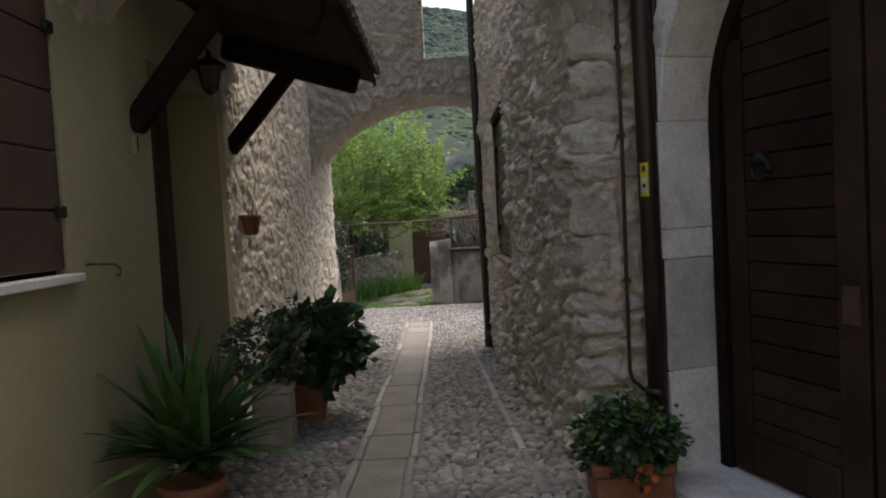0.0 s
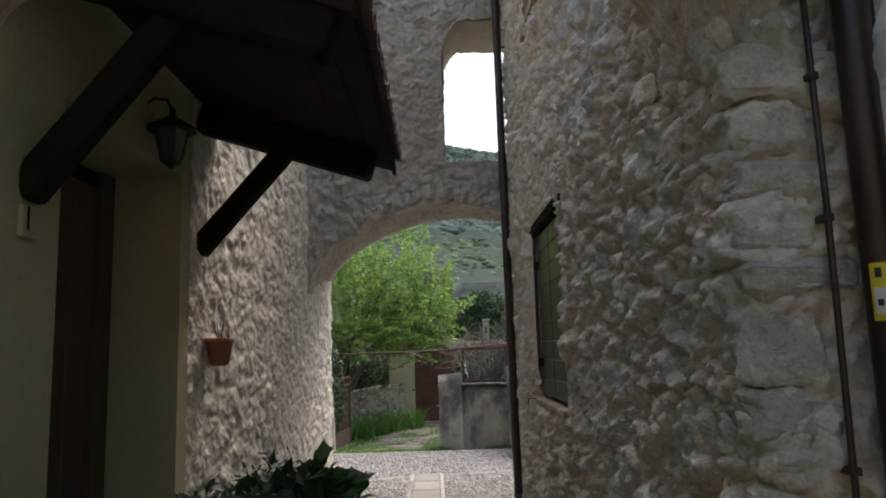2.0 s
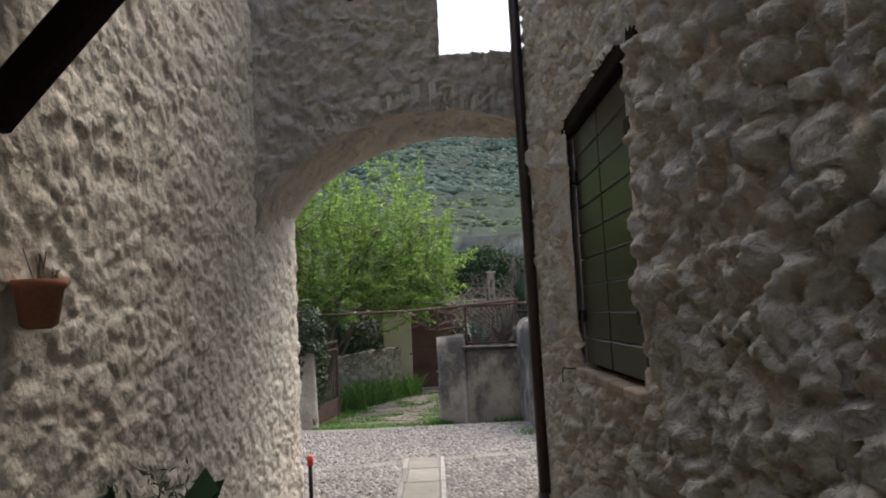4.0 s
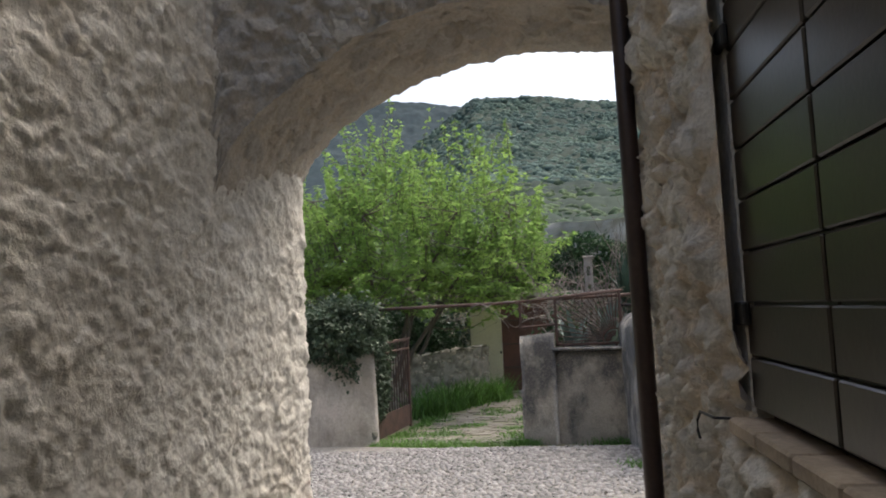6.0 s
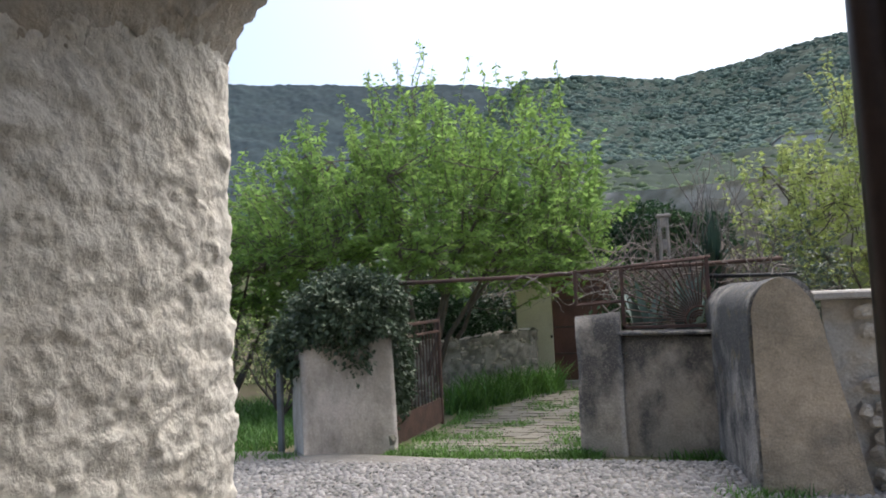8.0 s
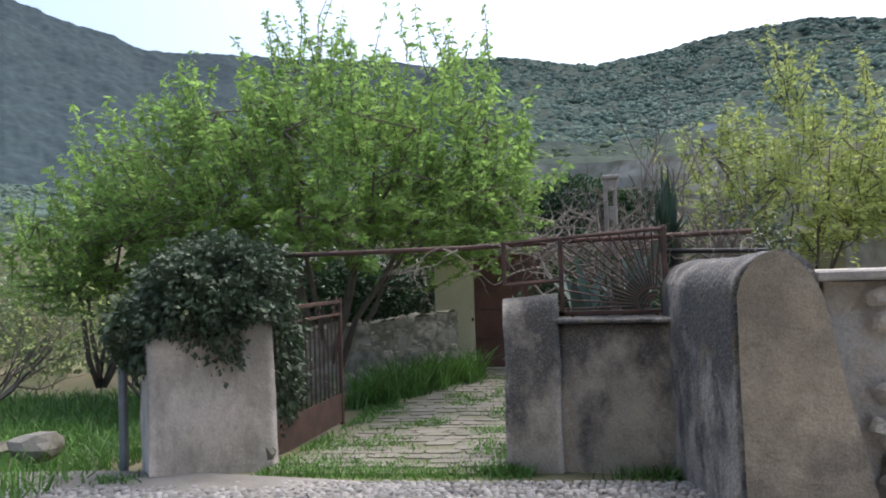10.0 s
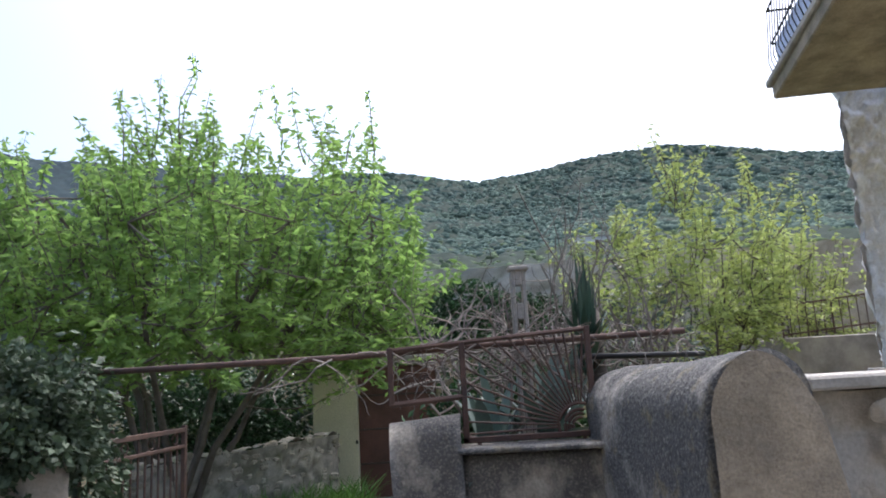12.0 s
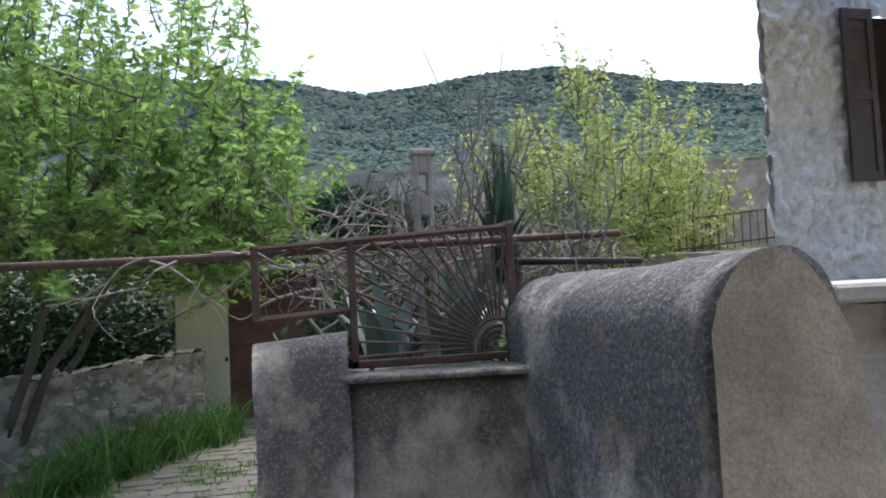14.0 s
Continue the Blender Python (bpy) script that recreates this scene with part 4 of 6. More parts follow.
def voussoir(z0=None, z1=None, a0=None, a1=None, side=0, proud=0.03):
    bm = bmesh.new()
    ringw = 0.17
    if z0 is not None:
        s = (DOOR0 - ringw + 0.05, DOOR0) if side == 0 else (DOOR0 + DOORW, DOOR0 + DOORW + ringw)
        box(bm, (s[0], -REVEAL - 0.08, z0 + 0.001), (s[1], proud, z1 - 0.001), DM, 0.006)
    else:
        pts = []
        for k, r in ((a0, 0), (a1, 0), (a1, 1), (a0, 1)):
            rr = 1 + r * ringw / (DOORW / 2)
            pts.append((mid - math.cos(k) * DOORW / 2 * rr, SPRING + math.sin(k) * RISE * rr))
        a = [bm.verts.new(DM @ Vector((s, -REVEAL - 0.08, z))) for s, z in pts]
        b = [bm.verts.new(DM @ Vector((s, proud, z))) for s, z in pts]
        bm.faces.new(a)
        bm.faces.new(b[::-1])
        for i in range(4):
            j = (i + 1) % 4
            bm.faces.new((a[i], b[i], b[j], a[j]))
        bmesh.ops.recalc_face_normals(bm, faces=bm.faces)
        bmesh.ops.bevel(bm, geom=list(bm.edges), offset=0.005, segments=1, affect="EDGES")
    part("jamb_stone", bm, DRESSED, surround)


for side in (0, 1):
    for z0, z1 in ((0.0, 0.62), (0.62, 1.22), (1.22, 1.38), (1.38, SPRING)):
        voussoir(z0, z1, side=side, proud=0.025 + 0.01 * (z0 > 1))
for k in range(9):
    voussoir(a0=math.pi * k / 9 + 0.001, a1=math.pi * (k + 1) / 9 - 0.001)
tagged(boxed("door_step", (DOOR0 - 0.1, -0.5, -0.05), (DOOR0 + DOORW + 0.1, 0.14, 0.075), DRESSED, m=DM, bevel=0.015), "worn pale stone step under the arched door", "step")

# rain pipes, conduit, sensor box and sticker at the corner
rp = thing("rain_pipe", "dark brown metal rain pipe on the corner of the house", "rain pipe")
piped("pipe", [(1.115, 3.715, -0.02), (1.10, 3.71, 2.2), (1.09, 3.70, 3.4), (1.09, 3.70, 6.3)], 0.052, PIPEBROWN, rp, sides=16)
piped("side_pipe", [(1.185, 3.725, 0.3), (1.17, 3.72, 2.2), (1.16, 3.71, 6.3)], 0.018, PIPEBROWN, rp, sides=10)
for z in (0.5, 2.72, 4.6):
    piped("collar", [(1.10, 3.71, z), (1.10, 3.71, z + 0.035)], 0.058, PIPEBROWN, rp, sides=16)
stick = thing("sticker", "small yellow warning sticker on the brown pipe", "sticker")
for nm, mat, z0, z1, w in (("backing", YELLOW, 1.56, 1.735, 0.024), ("panel", WHITE, 1.58, 1.66, 0.016), ("mark", BLACK, 1.69, 1.72, 0.009), ("mark", BLACK, 1.605, 1.625, 0.008)):
    bm = bmesh.new()
    r = 0.0535 + (0.001 if nm != "backing" else 0) + (0.001 if nm == "mark" else 0)
    for k in range(6):
        a0, a1 = [-math.pi / 2 - 0.7 + (j - 3) * w / 3 / r for j in (k, k + 1)]
        c = (1.104, 3.711)
        bm.faces.new([bm.verts.new((c[0] + r * math.cos(a), c[1] + r * math.sin(a), z)) for a, z in ((a0, z0), (a1, z0), (a1, z1), (a0, z1))])
    part(nm, bm, mat, stick)
cond = thing("conduit", "thin dark cable conduit on the stone corner", "conduit")
piped("tube", [(0.985, 3.765, 2.83), (0.985, 3.755, 1.9), (0.975, 3.755, 0.63), (0.99, 3.75, 0.57), (1.07, 3.74, 0.50)], 0.011, PIPEBROWN, cond, sides=8)
for z in (2.75, 2.35, 1.88, 1.1):
    boxed("clip", (0.968, 3.745, z), (1.002, 3.83, z + 0.025), PIPEBROWN, cond, bevel=0.003)
sb = thing("sensor_box", "grey plastic junction box with a black round sensor", "junction box")
boxed("case", (0.905, 3.72, 2.83), (1.035, 3.84, 2.925), GREYBOX, sb, bevel=0.008)
bm = bmesh.new()
bmesh.ops.create_uvsphere(bm, u_segments=14, v_segments=8, radius=0.024, matrix=Matrix.Translation((0.985, 3.718, 2.888)))
part("sensor", bm, BLACK, sb, "black dome sensor", smooth=True)

rp2 = thing("rain_pipe", "dark brown metal rain pipe at the lane's open end", "rain pipe")
piped("pipe", [(0.54, 9.2, -0.27), (0.534, 9.2, 0.5), (0.517, 9.2, 3.2), (0.51, 9.2, 5.9), (0.44, 9.22, 6.1), (0.1, 9.35, 6.2)], 0.046, PIPEBROWN, rp2, sides=16)
piped("shoe", [(0.54, 9.2, -0.27), (0.538, 9.2, 0.0)], 0.052, PIPEBROWN, rp2, sides=16)
for z in (1.4, 2.75, 4.92):
    piped("bracket", [(0.49, 9.2, z), (0.66, 9.2, z + 0.01)], 0.012, PIPEBROWN, rp2, sides=6)

# green shuttered window
win = tagged(thing("window_1", "closed glossy dark brown plank shutters in the rubble wall", "window"), kind="structure")
WX = 0.655
yc = (GW_Y0 + GW_Y1) / 2
for y0, y1 in ((GW_Y0 + 0.01, yc - 0.005), (yc + 0.005, GW_Y1 - 0.01)):
    leaf = boxed("shutter", (WX + 0.035, y0, GW_Z0 + 0.03), (WX + 0.055, y1, GW_Z1), GREENPAINT, win, bevel=0.004)
    z = GW_Z0 + 0.03
    for k in range(9):
        h = (GW_Z1 - GW_Z0 - 0.03) / 9
        boxed("board", (WX + 0.012, y0 + 0.004, z + 0.004), (WX + 0.034, y1 - 0.004, z + h - 0.004), GREENPAINT, leaf, bevel=0.005)
        z += h
    for zz in (GW_Z0 + 0.28, GW_Z1 - 0.3):
        ye = y0 if y0 < yc - 0.1 else y1
        boxed("hinge", (WX - 0.01, ye - 0.05, zz), (WX + 0.012, ye + 0.05, zz + 0.07), IRON, leaf, bevel=0.006)
boxed("backing", (WX + 0.07, GW_Y0 - 0.1, GW_Z0 - 0.1), (WX + 0.1, GW_Y1 + 0.1, GW_Z1 + 0.2), DARKWOOD, win)
for y0, y1, z0, z1 in ((GW_Y0 - 0.25, GW_Y0 + 0.004, GW_Z0 - 0.3, GW_Z1 + 0.3), (GW_Y1 - 0.004, GW_Y1 + 0.25, GW_Z0 - 0.3, GW_Z1 + 0.3), (GW_Y0 + 0.004, GW_Y1 - 0.004, GW_Z0 - 0.3, GW_Z0 - 0.052)):
    boxed("reveal", (WX + 0.012, y0, z0), (WX + 0.30, y1, z1), STONE_P, win, bevel=0.01)
boxed("lintel", (WX - 0.035, GW_Y0 - 0.30, GW_Z1 + 0.01), (WX + 0.12, GW_Y1 + 0.15, GW_Z1 + 0.12), DARKWOOD, win, "weathered wooden lintel", bevel=0.012)
for k in range(5):
    y0 = GW_Y0 - 0.06 + k * 0.275
    boxed("sill_brick", (WX - 0.055, y0, GW_Z0 - 0.05), (WX + 0.08, y0 + 0.268, GW_Z0 + 0.0), BRICKSILL, win, bevel=0.008)
hook = thing("shutter_hook", "black iron shutter hook on the rubble wall", "hook")
piped("arm", [(0.63, 7.98, 1.05), (0.57, 8.0, 1.05), (0.57, 8.20, 1.04)], 0.005, IRON, hook, sides=6)
piped("hook", [(0.57, 8.20, 1.04), (0.565, 8.23, 1.01), (0.565, 8.24, 0.97), (0.565, 8.21, 0.95)], 0.005, IRON, hook, sides=6)

upw = tagged(thing("window_2", "upper window with a brown wooden shutter", "window"), kind="structure")
boxed("frame", (0.64, UP_Y0 - 0.02, UP_Z0 - 0.04), (0.75, UP_Y0 + 0.06, UP_Z1), SHUTTERBROWN, upw)
boxed("shutter", (0.60, UP_Y0 + 0.06, UP_Z0), (0.65, UP_Y1 - 0.02, UP_Z1), SHUTTERBROWN, upw)
boxed("sill", (0.56, UP_Y0 - 0.05, UP_Z0 - 0.08), (0.76, UP_Y1 + 0.05, UP_Z0 - 0.02), BRICKSILL, upw)

# left window with plank shutter and white sill
lw = tagged(thing("window_3", "closed brown plank shutters over a white sill", "window"), kind="structure")
ym = (LW_Y0 + LW_Y1) / 2
for y0, y1 in ((LW_Y0 + 0.012, ym - 0.004), (ym + 0.004, LW_Y1 - 0.012)):
    leaf = boxed("shutter", (LX - 0.055, y0, LW_Z0 + 0.03), (LX - 0.03, y1, LW_Z1 - 0.02), SHUTTERBROWN, lw, bevel=0.004)
    z = LW_Z0 + 0.03
    for k in range(5):
        h = (LW_Z1 - LW_Z0 - 0.05) / 5
        boxed("board", (LX - 0.03, y0 + 0.002, z + 0.003), (LX - 0.006, y1 - 0.002, z + h - 0.003), SHUTTERBROWN, leaf, bevel=0.006)
        z += h
    for zz in (1.60, 2.45):
        ye = y1 - 0.06 if y1 > ym + 0.1 else y0
        boxed("hinge", (LX - 0.008, ye, zz), (LX + 0.018, ye + 0.07, zz + 0.055), IRON, leaf, bevel=0.005)
boxed("backing", (LX - 0.10, LW_Y0 - 0.05, LW_Z0 - 0.05), (LX - 0.06, LW_Y1 + 0.05, LW_Z1 + 0.05), DARKWOOD, lw)
boxed("sill", (LX - 0.06, LW_Y0 - 0.05, LW_Z0 - 0.035), (LX + 0.055, LW_Y1 + 0.05, LW_Z0 + 0.008), WHITEPAINT, lw, "white painted sill", bevel=0.006)
hook2 = thing("shutter_hook", "rusty iron shutter hook on the cream wall", "hook")
piped("arm", [(LX - 0.02, 3.43, 1.37), (LX + 0.03, 3.45, 1.37), (LX + 0.03, 3.68, 1.355)], 0.006, RUST, hook2, sides=6)
piped("hook", [(LX + 0.03, 3.68, 1.355), (LX + 0.035, 3.73, 1.33), (LX + 0.035, 3.72, 1.29), (LX + 0.035, 3.68, 1.30)], 0.006, RUST, hook2, sides=6)
plate = thing("number_plate", "small cream plate with a dark mark on the wall", "plate")
boxed("plate", (LX, 4.06, 1.96), (LX + 0.018, 4.17, 2.08), CREAM, plate, bevel=0.004)
boxed("mark", (LX + 0.0185, 4.09, 1.99), (LX + 0.020, 4.105, 2.075), DARKWOOD, plate, bevel=0.0)

# left door in its deep reveal
ld = tagged(thing("door_2", "brown wooden house door set in a deep cream reveal", "door"), kind="structure")
DX = LX - 0.44
boxed("leaf", (DX - 0.05, LD_Y0 - 0.05, -0.05), (DX, LD_Y1 + 0.05, LD_Z1 + 0.05), DARKWOOD, ld, bevel=0.004)
DOOR2WOOD = material("brown_door_wood", (0.10, 0.066, 0.044), 0.7, scale=4, second=(0.07, 0.046, 0.032), fine=70, bump=0.2)
boxed("frame", (DX, LD_Y1 - 0.16, 0.0), (DX + 0.05, LD_Y1 - 0.005, LD_Z1 - 0.005), DOOR2WOOD, ld, bevel=0.006)
boxed("frame", (DX, LD_Y0 + 0.005, 0.0), (DX + 0.05, LD_Y0 + 0.10, LD_Z1 - 0.005), DOOR2WOOD, ld, bevel=0.006)
for k in range(4):
    y0 = LD_Y0 + 0.11 + k * 0.262
    boxed("plank", (DX + 0.002, y0, 0.05), (DX + 0.022, y0 + 0.256, LD_Z1 - 0.1), DOOR2WOOD, ld, bevel=0.005)
tagged(boxed("door_step", (LX - 0.44, LD_Y0 + 0.003, -0.1), (LX + 0.03, LD_Y1 - 0.003, 0.06), DRESSED, bevel=0.012), "worn stone step below the brown house door", "step")

# canopy of tiles over the left door
can = thing("door_canopy", "tiled wooden canopy on dark braced beams above the door", "canopy")
X0, X1 = LX + 0.01, -0.54
Y0, Y1 = 4.0, 6.36


def roof_z(x):
    return 2.80 + (X1 - x) * 0.32


for y, xe in ((4.07, -0.63), (5.95, -0.64)):
    bm = bmesh.new()
    d = Vector((xe - X0, 0, roof_z(xe) - roof_z(X0)))
    m = Matrix.Translation((X0, y, roof_z(X0) - 0.145)) @ Matrix.Rotation(-math.atan2(d.z, d.x), 4, "Y")
    box(bm, (0, -0.075, -0.10), (d.length, 0.075, 0.09), m, 0.02)
    part("beam", bm, DARKWOOD, can)
    bm = bmesh.new()
    a, b = Vector((LX + 0.02, y + 0.05, 2.17 if y < 5 else 2.22)), Vector((-1.22, y + 0.05, roof_z(-1.22) - 0.2))
    m = Matrix.Translation(a) @ (b - a).to_track_quat("X", "Z").to_matrix().to_4x4()
    box(bm, (-0.06, -0.06, -0.065), ((b - a).length + 0.05, 0.06, 0.065), m, 0.02)
    part("brace", bm, DARKWOOD, can)
for k in range(8):
    xa, xb = lerp(X0, X1 + 0.02, k / 8), lerp(X0, X1 + 0.02, (k + 1) / 8)
    bm = bmesh.new()
    m = Matrix.Translation((xa, 0, roof_z(xa) - 0.04)) @ Matrix.Rotation(math.atan(0.32), 4, "Y")
    box(bm, (0.002, Y0 + 0.03, -0.012), ((xb - xa) * 1.05 - 0.002, Y1 - 0.03, 0.012), m, 0.003)
    part("soffit_board", bm, BOARDS, can)
bm = bmesh.new()
m = Matrix.Translation((X0, Y0, roof_z(X0) - 0.03)) @ Matrix.Rotation(math.atan(0.32), 4, "Y")
box(bm, (0, 0.0, -0.02), ((X1 - X0) * 1.05, 0.028, 0.035), m, 0.004)
part("verge_board", bm, BOARDS, can)
bm = bmesh.new()
box(bm, (X1 - 0.005, Y0, roof_z(X1) - 0.075), (X1 + 0.02, Y1, roof_z(X1) - 0.01), None, 0.004)
part("eaves_board", bm, DARKWOOD, can)


def pan_tile(y, row, cover):
    """A half-round clay tile running down the slope."""
    bm = bmesh.new()
    l0, l1 = [(X0, -1.30), (-1.36, -0.90), (-0.96, X1 + 0.06)][row]
    n = 6
    rings = []
    for xq, r, lift in ((l0, 0.078, 0.0), (l1, 0.092, 0.018)):
        ring = []
        for rr in (r, r - 0.014):
            for i in range(n + 1):
                a = math.pi * i / n
                z = math.sin(a) * rr * 0.75
                ring.append(bm.verts.new((xq, y + math.cos(a) * rr, roof_z(xq) + lift + (z if cover else 0.045 - z) + (0.02 if cover else 0.0))))
        rings.append(ring)
    m_ = n + 1
    for off in (0, m_):
        for i in range(n):
            bm.faces.new((rings[0][off + i], rings[0][off + i + 1], rings[1][off + i + 1], rings[1][off + i]))
    for ring in rings:
        for i in range(n):
            bm.faces.new((ring[i], ring[i + 1], ring[m_ + i + 1], ring[m_ + i]))
    for i in (0, n):
        bm.faces.new((rings[0][i], rings[1][i], rings[1][m_ + i], rings[0][m_ + i]))
    bmesh.ops.recalc_face_normals(bm, faces=bm.faces)
    part("tile", bm, TILE, can)


ty = Y0 + 0.09
while ty < Y1:
    for row in (0, 1, 2):
        pan_tile(ty, row, True)
        if ty + 0.1 < Y1 - 0.05:
            pan_tile(ty + 0.0975, row, False)
    ty += 0.195

# lantern by the door
lamp = thing("wall_lantern", "black iron wall lantern under the canopy", "lantern")
lc = Vector((-1.63, 5.15, 2.625))
bm = bmesh.new()
lathe(bm, [(0.045, -0.10), (0.05, -0.095), (0.085, 0.07), (0.088, 0.075)], lc, 6)
cage = part("glass", bm, material("lantern_glass", (0.10, 0.09, 0.07), 0.15, vary=0.1, bump=0), lamp)
for k in range(6):
    a = k * math.tau / 6
    piped("bar", [lc + Vector((0.052 * math.cos(a), 0.052 * math.sin(a), -0.10)), lc + Vector((0.09 * math.cos(a), 0.09 * math.sin(a), 0.08))], 0.006, IRON, lamp, sides=5)
bm = bmesh.new()
lathe(bm, [(0.125, 0.068), (0.12, 0.085), (0.05, 0.13), (0.018, 0.15), (0.015, 0.19)], lc, 12)
part("cap", bm, IRON, lamp)
bm = bmesh.new()
lathe(bm, [(0.01, -0.135), (0.03, -0.12), (0.055, -0.10)], lc, 8)
part("foot", bm, IRON, lamp)
piped("bracket", [lc + Vector((0, 0, 0.18)), lc + Vector((-0.03, 0, 0.24)), lc + Vector((-0.10, 0, 0.25)), lc + Vector((-0.16, 0, 0.20))], 0.009, IRON, lamp, sides=6)


# pots and plants
def pot(name, label, c, r, h, mat, square=False):
    t = thing(name, label, "plant pot")
    bm = bmesh.new()
    if square:
        for z0, z1, k in ((0, h - 0.06, 0.92), (h - 0.06, h, 1.0)):
            box(bm, (c[0] - r * k, c[1] - r * 0.7 * k, c[2] + z0), (c[0] + r * k, c[1] + r * 0.7 * k, c[2] + z1), None, 0.012)
    else:
        lathe(bm, [(r * 0.68, 0), (r * 0.7, 0.01), (r * 0.93, h - 0.07), (r * 1.05, h - 0.068), (r * 1.07, h - 0.01), (r * 1.03, h), (r * 0.93, h), (r * 0.9, h - 0.04)], c, 24)
    part("pot", bm, mat, t, smooth=not square)
    return t


def blades(name, c, n, length, width, mat, parent, seed, spread=0.9, segs=5, sag=0.9):
    """Long pointed arching leaves from one crown."""
    rng = np.random.default_rng(seed)
    vs, fs = [], []
    for i in range(n):
        a = rng.uniform(0, math.tau)
        el = rng.uniform(0.15, 1.45)
        L = length * rng.uniform(0.65, 1.15)
        out = Vector((math.cos(a), math.sin(a), 0))
        sidev = Vector((-math.sin(a), math.cos(a), 0))
        p = Vector(c) + Vector(rng.normal(size=3)) * 0.03
        d = (out * math.cos(el) * spread + Vector((0, 0, math.sin(el)))).normalized()
        k0 = len(vs)
        for s in range(segs + 1):
            t = s / segs
            w = width * (1 - t) ** 0.6 * (0.6 + 0.8 * t if t < 0.5 else 1.0) * 0.5 + 0.001
            vs += [p + sidev * w, p - Vector((0, 0, w * 0.35)), p - sidev * w]
            p = p + d * L / segs
            d = (d + Vector((0, 0, -sag * L / segs * math.cos(el) * 0.9)) + out * 0.03).normalized()
        for s in range(segs):
            for j in (0, 1):
                q = k0 + 3 * s + j
                fs.append((q, q + 1, q + 4, q + 3))
    return mesh_object(name, vs, fs, mat, parent, smooth=True)


RENDER_PALE = material("pale_planter", (0.50, 0.43, 0.34), 0.85, scale=4, fine=50, bump=0.2)
yp = pot("potted_yucca", "spiky green yucca in a terracotta pot by the cream wall", (-1.38, 3.62, -0.01), 0.17, 0.22, TERRACOTTA)
blades("leaves", (-1.37, 3.62, 0.33), 80, 0.70, 0.10, YUCCA, yp, 61, sag=1.2)
blades("leaves", (-1.32, 3.68, 0.26), 60, 0.52, 0.07, YUCCA, yp, 62, sag=2.0)
sp = pot("potted_shrub", "grey-green shrub in a square pale planter", (-1.30, 5.08, -0.08), 0.15, 0.44, RENDER_PALE, True)
clump("foliage", "", (-1.36, 5.12, 0.62), (0.30, 0.25, 0.24), 1000, 0.06, LEAF_GREY, 63, sp, width=0.6)
hp = pot("potted_hydrangea", "broad-leaved dark green plant in a terracotta pot", (-1.15, 5.66, -0.10), 0.17, 0.34, TERRACOTTA)
clump("foliage", "", (-1.06, 5.64, 0.55), (0.36, 0.36, 0.30), 850, 0.13, LEAF_DARK, 64, hp, width=0.75, droop=0.35)
sh = tagged(clump("rosemary_bush", "thin grey-green bush against the limewashed wall", (-1.42, 6.6, 0.35), (0.28, 0.5, 0.42), 1200, 0.06, LEAF_GREY, 65, width=0.3), category="shrub")
fp = pot("potted_geranium", "trailing green plant with orange flowers in a terracotta box", (0.90, 3.58, 0.0), 0.21, 0.22, TERRACOTTA, True)
clump("foliage", "", (0.90, 3.56, 0.30), (0.27, 0.20, 0.17), 1100, 0.05, LEAF_DARK, 66, fp, width=0.7)
clump("foliage", "", (0.92, 3.6, 0.34), (0.24, 0.20, 0.2), 500, 0.05, GRASSLEAF, 67, fp, width=0.6)
clump("flowers", "small orange flowers", (0.93, 3.40, 0.16), (0.05, 0.04, 0.05), 40, 0.035, material("orange_petal", (0.75, 0.18, 0.04), 0.5, vary=0.1, bump=0), 68, fp, width=0.9)
wp = thing("wall_pot", "terracotta half pot hung on the limewashed wall", "wall pot")
bm = bmesh.new()
lathe(bm, [(0.04, -0.115), (0.062, -0.10), (0.082, 0.03), (0.092, 0.035), (0.092, 0.062), (0.08, 0.062)], (-1.67, 6.14, 1.565), 20)
part("pot", bm, TERRACOTTA, wp, smooth=True)
bm = bmesh.new()
rng = np.random.default_rng(5)
for k in range(9):
    a = Vector((-1.66 + rng.uniform(-0.06, 0.06), 6.14 + rng.uniform(-0.07, 0.07), 1.60))
    tube(bm, [a, a + Vector((rng.uniform(-0.03, 0.03), rng.uniform(-0.04, 0.04), rng.uniform(0.06, 0.14)))], [0.004, 0.002], 4)
part("dry_stems", bm, DRYTWIG, wp)
red = tagged(piped("marker_cap", [(-1.50, 10.33, 0.06), (-1.50, 10.33, 0.15)], 0.028, material("red_plastic", (0.55, 0.03, 0.03), 0.4, vary=0.1, bump=0), sides=12), "small red plastic cap at the foot of the arch", "cap")
piped("post", [(-1.50, 10.33, -0.27), (-1.50, 10.33, 0.06)], 0.02, IRON, red, sides=8)

# ---- gate, bar, fan panel and what stands behind ----
gate = thing("gate_leaf", "rusty open iron gate leaf with upright bars", "gate")
GA, GB = Vector((-2.46, 15.55, 0)), Vector((-2.22, 17.2, 0))
GM = oriented(GA, GB - GA, Vector((1, 0, 0)))
GL = (GB - GA).length
for s0, s1, z0, z1 in ((0, 0.045, -0.35, 0.98), (GL - 0.045, GL, -0.46, 1.0), (0.045, GL - 0.045, 0.94, 0.98), (0.045, GL - 0.045, 0.80, 0.83)):
    boxed("frame_bar", (s0, -0.02, z0), (s1, 0.02, z1), RUST, gate, m=GM, bevel=0.004)
boxed("kick_panel", (0.045, -0.008, -0.43), (GL - 0.045, 0.008, -0.10), RUST, gate, m=GM, bevel=0.003)
for k in range(13):
    s = 0.05 + (k + 1) * (GL - 0.1) / 14
    piped("bar", [GM @ Vector((s, 0, -0.10)), GM @ Vector((s, 0, 0.94 if k % 3 == 0 else 0.80))], 0.010, RUST, gate, sides=6)
